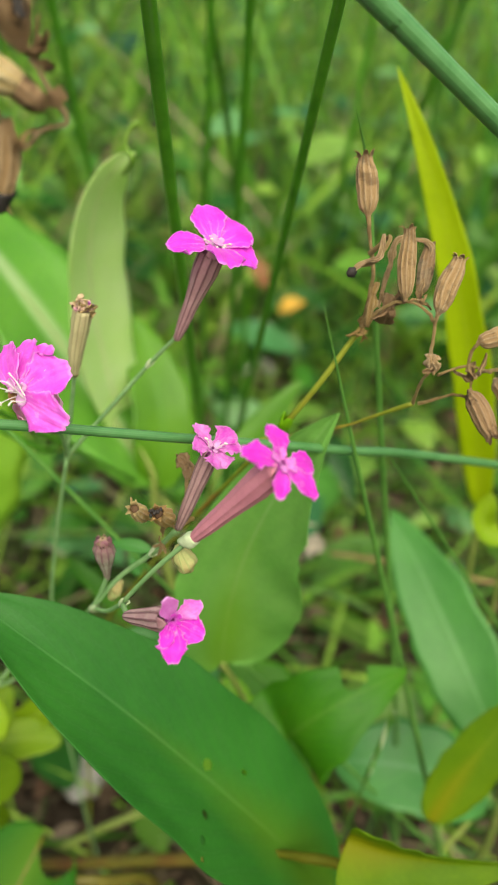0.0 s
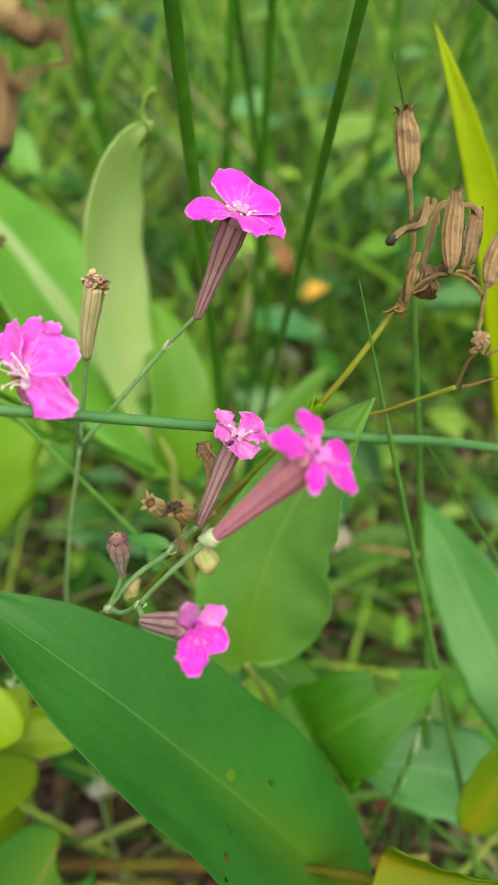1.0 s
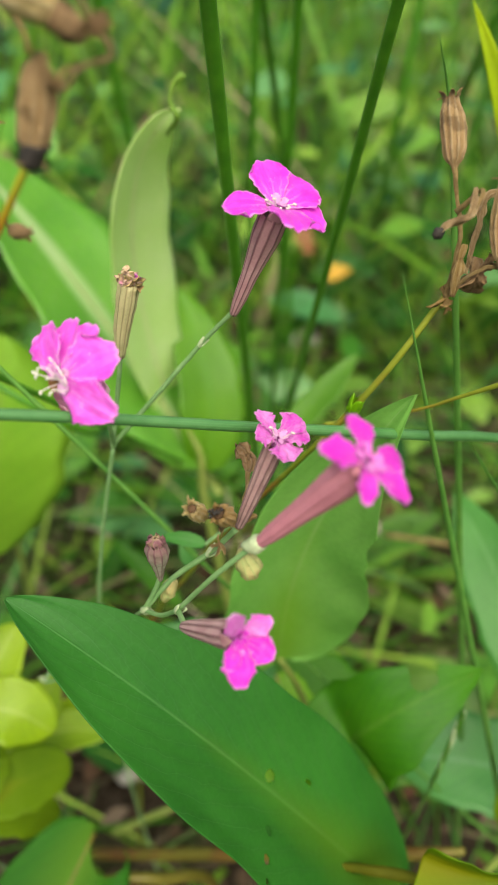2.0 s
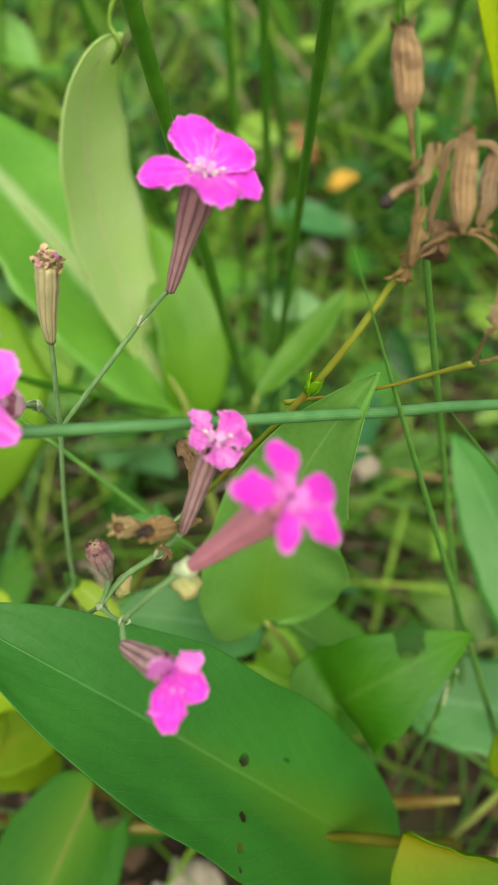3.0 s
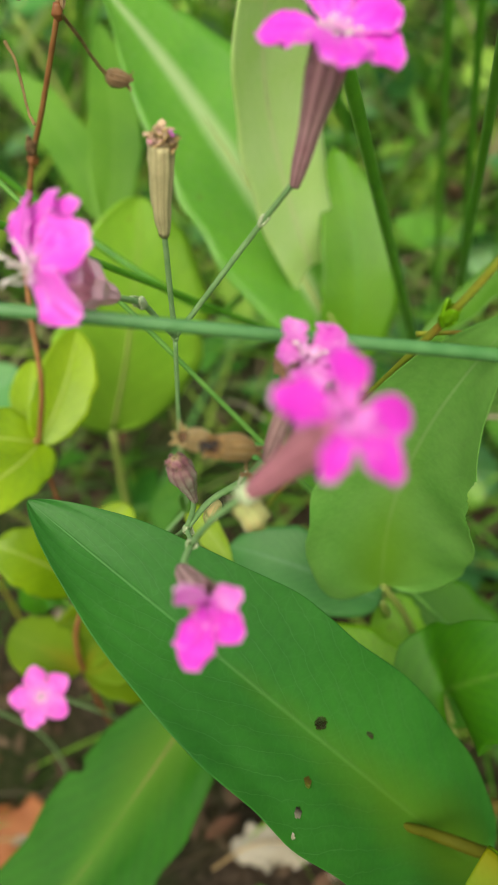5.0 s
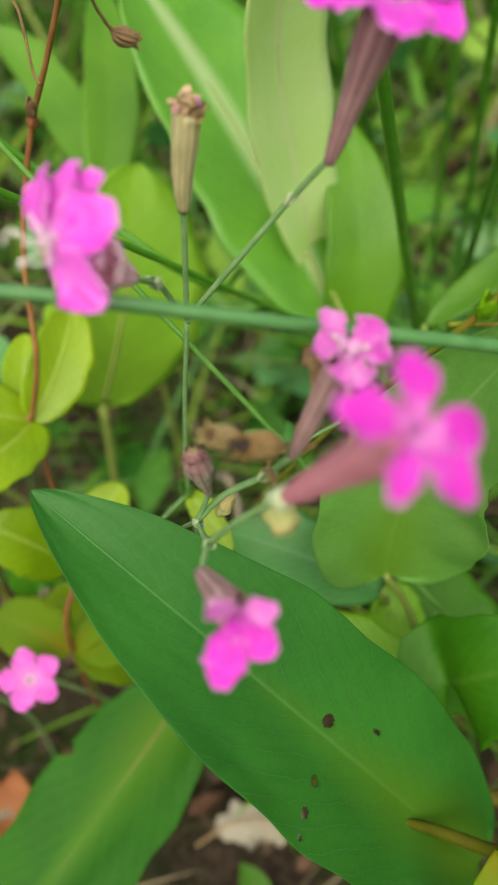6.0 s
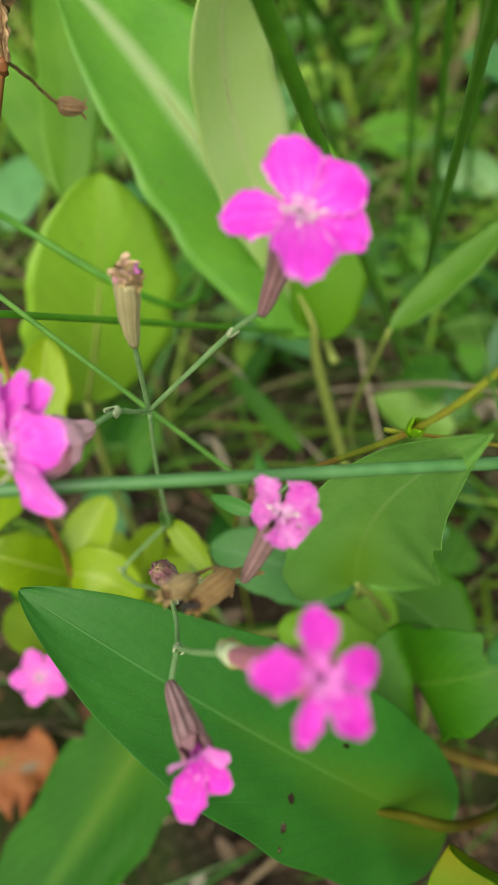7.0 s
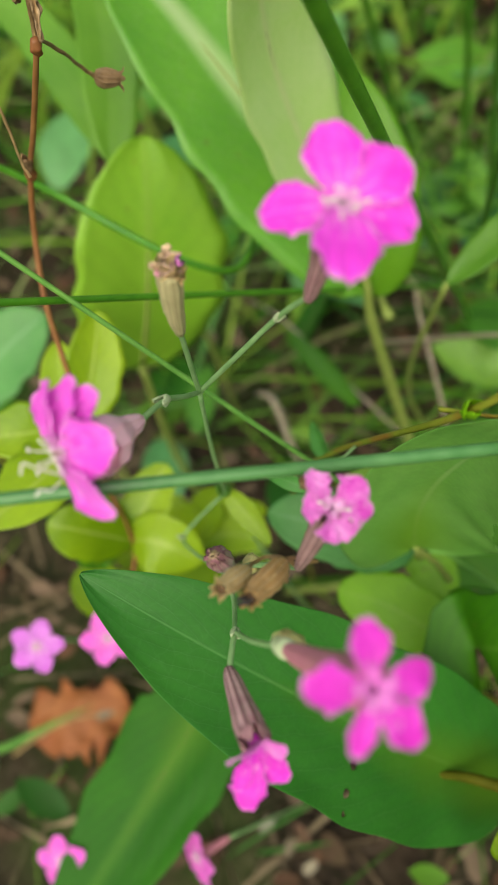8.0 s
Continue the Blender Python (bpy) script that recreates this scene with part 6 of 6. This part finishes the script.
# ---- small pink flowers low among the litter ----
def small_flower(centre, tips_r, normal, foot, seed, petals=M_PETAL_FAR):
    c, n = vec(centre), unit(vec(normal))
    t = thing("small_catchfly", foot, "small lilac-pink catchfly flower on a thin stalk near the ground", "wildflower", "small pink flowers")
    s1 = unit(np.cross(n, vec((0.1, 0.95, 0.2))))
    s2 = np.cross(n, s1)
    tips = [c + (s1 * math.cos(seed + 1.257 * i) + s2 * math.sin(seed + 1.257 * i)) * tips_r for i in range(5)]
    base = c - n * 0.011
    flower(t, base, c, tips, tips_r * 0.37, petals, M_CALYX_PINK, 0.0008, 0.0015, 5, scale_size=0.6, seed=seed, axis=n, lift=0.0006, spread=0.0008, reach=0.001)
    f = vec(foot)
    stalk(t, [f - vec((0, 0, 0.004)), (f + base) / 2 + vec((0.006, 0.004, 0.01)), base], 0.0005)


small_flower((-0.0800, 0.0845, 0.1350), 0.0082, (0.35, -0.4, 0.85), (-0.0780, 0.1050, 0.0), 0.5)
small_flower((-0.0984, 0.0761, 0.1376), 0.0080, (0.35, -0.3, 0.85), (-0.1150, 0.0900, 0.0), 1.1, M_PETAL_LILAC)
small_flower((-0.0795, 0.0250, 0.1080), 0.0080, (0.1, -0.5, 0.85), (-0.0900, 0.0500, 0.0), 0.2)
small_flower((-0.0440, 0.0380, 0.1000), 0.0085, (-0.5, -0.6, 0.5), (-0.0300, 0.0600, 0.0), 2.0)

# ---- litter ----
def dead_leaf(B, C, T, n, w, fold, material, label, seed, nu=28, nv=14):
    """A curled dead leaf with its midrib and a bit of stalk."""
    t = thing("dead_leaf", C, label, "dead leaf", "fallen leaves")
    bb = Buf()
    blade(bb, B, C, T, n, w, fold, (0.5, 0.4), 0.0003, nu, nv, 0.3, seed=seed)
    part("leaf_blade", bb, material, t)
    B, C, T, n = vec(B), vec(C), vec(T), unit(vec(n))
    ln = [(1 - s) ** 2 * B + 2 * s * (1 - s) * C + s * s * T + n * 0.0002 for s in np.linspace(0.02, 0.9, 8)]
    bb = Buf()
    tube(bb, ln, [w * 0.05, w * 0.035, w * 0.012], 8, 3)
    part("midrib", bb, M_DRYSTEM, t)
    bb = Buf()
    d = unit(B - C)
    tube(bb, [B, B + d * w * 0.5 + n * w * 0.1, B + d * w * 0.9], [w * 0.06, w * 0.05, w * 0.05], 8, 4)
    part("leaf_stalk", bb, M_DRYSTEM, t)


dead_leaf((-0.1512, 0.0465, 0.0054), (-0.1313, 0.0657, 0.0185), (-0.1136, 0.0684, 0.0023), (0.2, -0.3, 0.9), 0.016, 0.2, M_ORANGE, "curled orange dead leaf on the soil", 4.0)
dead_leaf((0.0331, 0.5005, 0.0852), (0.0201, 0.4931, 0.0921), (0.0116, 0.4980, 0.0819), (0.1, -0.4, 0.9), 0.007, 0.2, M_AMBER, "yellow-orange dead leaf among the grass", 7.0)
dead_leaf((-0.0432, 0.0875, 0.0120), (-0.0323, 0.0992, 0.0185), (-0.0145, 0.0987, 0.0099), (0.0, -0.3, 1.0), 0.010, -0.35, M_DEAD, "pale grey dead leaf lying on the soil", 2.0)
dead_leaf((0.0232, 0.2047, 0.1248), (0.0201, 0.1960, 0.1464), (0.0316, 0.2020, 0.1377), (0.0, -0.6, 0.8), 0.004, 0.4, M_DEAD, "pale withered leaf hanging in the grass", 9.0)
dead_leaf((-0.0116, 0.4926, 0.1264), (-0.0053, 0.4760, 0.1237), (0.0018, 0.4766, 0.1092), (0.1, -0.4, 0.9), 0.006, 0.3, M_RUSTY, "small rusty dead leaf caught in the grass", 12.0)


def stone(at, size, seed, label):
    """A flat weathered pebble, part sunk in the soil."""
    verts, faces, uvs = [], [], []
    n, m = 14, 22
    for i in range(n + 1):
        th = math.pi * i / n
        for k in range(m):
            ph = 2 * math.pi * k / m
            d = vec((math.sin(th) * math.cos(ph), math.sin(th) * math.sin(ph), math.cos(th)))
            r = 1 + 0.28 * noise.noise(Vector(d * 1.4) + Vector((seed, 0, 0))) + 0.06 * noise.noise(Vector(d * 6) + Vector((0, seed, 0)))
            verts.append(vec(at) + d * r * vec(size))
            uvs.append((k / m, i / n))
    for i in range(n):
        for k in range(m):
            p, q = i * m + k, i * m + (k + 1) % m
            faces.append((p, p + m, q + m, q))
    solo("stone", Buf().add(verts, faces, uvs), M_STONE, label, "stone", "pebbles")


stone((0.0000, 0.5486, 0.0010), (0.016, 0.011, 0.006), 1.3, "pale grey pebble half sunk in the soil")
stone((-0.0604, 0.1820, 0.0010), (0.011, 0.014, 0.006), 4.1, "pale grey pebble half sunk in the soil")


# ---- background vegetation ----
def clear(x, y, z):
    """Caps foliage height so that heaps don't block the camera's view of the flowers."""
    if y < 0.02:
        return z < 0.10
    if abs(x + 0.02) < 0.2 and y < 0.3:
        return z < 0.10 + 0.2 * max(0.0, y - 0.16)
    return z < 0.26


def spot(rnd, area):
    """A place round a centre, denser towards it, between two radii."""
    cx, cy, r0, r1, power = area
    a = rnd.uniform(0, 2 * math.pi)
    r = r0 + (r1 - r0) * rnd.uniform() ** power
    return cx + r * math.cos(a), cy + r * math.sin(a)


def scatter_blades(name, count, seed, area, length, width, material, label, category, lean=0.5, lift=(0.3, 1.0), rows=6, bend=0.5, tall=False, patchy=False, bare=-9.0):
    """Many narrow bent blades as one heap."""
    rnd = np.random.RandomState(seed)
    V, F, UV = [], [], []
    made = 0
    while made < count:
        x, y = spot(rnd, area)
        a = rnd.uniform(0, 2 * math.pi)
        L = rnd.uniform(*length)
        up = rnd.uniform(*lift)
        d = unit(vec((math.cos(a) * lean, math.sin(a) * lean, up)))
        made += 1
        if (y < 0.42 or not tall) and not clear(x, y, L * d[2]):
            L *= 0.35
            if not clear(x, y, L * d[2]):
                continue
        if patchy and math.sin(x * 13 + 1.4 * math.sin(y * 9)) * math.sin(y * 11 + 1.2 * math.sin(x * 8)) < -0.22:
            L *= 0.5
        if y < bare and made % 4:
            continue
        w = rnd.uniform(*width)
        sd = unit(np.cross(d, vec((rnd.normal(), rnd.normal(), rnd.normal()))))
        o = len(V)
        p = vec((x, y, -0.006))
        step = L / rows
        for i in range(rows + 1):
            s = i / rows
            ww = w * (1 - s) ** 0.6 * min(1, 0.6 + s * 2)
            V.append(p - sd * ww)
            V.append(p + sd * ww)
            UV += [(s, 0.0), (s, 1.0)]
            d = unit(d + vec((math.cos(a), math.sin(a), -0.6)) * bend / rows)
            p = p + d * step
        for i in range(rows):
            F.append((o + 2 * i, o + 2 * i + 1, o + 2 * i + 3, o + 2 * i + 2))
    solo(name, Buf().add(V, F, UV), material, label, category, kind="stuff")


def scatter_leaves(name, count, seed, area, height, size, material, label, category):
    """Many small creased leaves at random heights and turns, as one heap."""
    rnd = np.random.RandomState(seed)
    V, F, UV = [], [], []
    for _ in range(count):
        x, y = spot(rnd, area)
        z = rnd.uniform(*height) * rnd.uniform(0.2, 1)
        L = rnd.uniform(*size)
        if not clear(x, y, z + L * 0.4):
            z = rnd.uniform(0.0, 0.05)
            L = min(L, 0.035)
        a = rnd.uniform(0, 2 * math.pi)
        d = unit(vec((math.cos(a), math.sin(a), rnd.uniform(-0.3, 0.6))))
        nr = unit(vec((rnd.normal() * 0.35, rnd.normal() * 0.35 - 0.15, 1)))
        sd = unit(np.cross(nr, d))
        nr = np.cross(d, sd)
        w = L * rnd.uniform(0.16, 0.36)
        o = len(V)
        p = vec((x, y, z))
        k = rnd.uniform(0.1, 0.5)
        for i in range(6):
            s = i / 5
            ww = w * math.sin(math.pi * (0.06 + 0.93 * s)) ** 0.8
            c = p + d * L * s - nr * L * k * s * s * 0.5
            V += [c - sd * ww + nr * ww * 0.3, c, c + sd * ww + nr * ww * 0.3]
            UV += [(s, 0), (s, 0.5), (s, 1)]
        for i in range(5):
            q = o + 3 * i
            F += [(q, q + 1, q + 4, q + 3), (q + 1, q + 2, q + 5, q + 4)]
    solo(name, Buf().add(V, F, UV), material, label, category, kind="stuff")


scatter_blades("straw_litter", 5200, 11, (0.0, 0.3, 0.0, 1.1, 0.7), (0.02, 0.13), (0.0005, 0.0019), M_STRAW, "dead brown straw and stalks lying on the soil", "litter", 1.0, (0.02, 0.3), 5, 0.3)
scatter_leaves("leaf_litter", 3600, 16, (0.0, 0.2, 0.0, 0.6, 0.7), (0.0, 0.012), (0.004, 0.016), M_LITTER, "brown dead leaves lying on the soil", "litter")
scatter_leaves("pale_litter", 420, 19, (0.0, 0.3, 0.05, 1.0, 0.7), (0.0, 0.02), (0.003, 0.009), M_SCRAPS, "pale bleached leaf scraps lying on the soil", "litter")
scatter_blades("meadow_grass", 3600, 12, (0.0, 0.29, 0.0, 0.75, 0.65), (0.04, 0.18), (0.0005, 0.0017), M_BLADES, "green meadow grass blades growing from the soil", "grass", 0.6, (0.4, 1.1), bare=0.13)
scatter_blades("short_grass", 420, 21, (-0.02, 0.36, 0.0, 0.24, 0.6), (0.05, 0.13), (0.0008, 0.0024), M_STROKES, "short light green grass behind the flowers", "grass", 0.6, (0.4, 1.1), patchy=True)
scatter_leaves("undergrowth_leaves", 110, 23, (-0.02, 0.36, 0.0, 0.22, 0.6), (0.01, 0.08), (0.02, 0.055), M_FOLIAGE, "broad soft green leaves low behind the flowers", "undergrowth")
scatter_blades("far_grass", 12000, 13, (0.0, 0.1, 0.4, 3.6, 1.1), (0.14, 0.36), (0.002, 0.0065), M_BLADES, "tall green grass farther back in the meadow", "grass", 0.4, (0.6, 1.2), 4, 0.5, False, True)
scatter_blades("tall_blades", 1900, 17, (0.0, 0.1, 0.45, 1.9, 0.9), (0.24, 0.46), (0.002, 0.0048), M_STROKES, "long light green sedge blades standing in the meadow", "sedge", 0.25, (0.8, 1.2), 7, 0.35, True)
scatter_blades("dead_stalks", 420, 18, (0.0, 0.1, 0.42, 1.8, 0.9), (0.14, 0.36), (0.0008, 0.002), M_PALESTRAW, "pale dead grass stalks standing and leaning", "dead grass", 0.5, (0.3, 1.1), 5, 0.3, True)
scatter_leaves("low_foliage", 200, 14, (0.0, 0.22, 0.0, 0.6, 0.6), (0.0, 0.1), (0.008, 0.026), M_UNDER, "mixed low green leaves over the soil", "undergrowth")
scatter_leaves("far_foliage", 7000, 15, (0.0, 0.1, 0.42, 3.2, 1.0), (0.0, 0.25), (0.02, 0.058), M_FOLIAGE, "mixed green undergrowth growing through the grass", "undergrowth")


def back_rushes():
    rnd = random.Random(77)
    for i in range(46):
        x = rnd.uniform(-0.5, 0.5)
        y = rnd.uniform(0.42, 1.0)
        lean = rnd.uniform(-0.10, 0.10)
        toward = rnd.uniform(0.02, 0.22)
        h = rnd.uniform(0.34, 0.5)
        rush([(x, y, -0.006), (x + lean * 0.35, y - toward * 0.3, h * 0.5), (x + lean, y - toward, h)], rnd.uniform(0.0011, 0.0017), (M_RUSH_DARK, M_GRASS, M_RUSH_DARK, M_RUSH)[i % 4], "tall green rush stem growing in a loose clump", 0.6)


back_rushes()
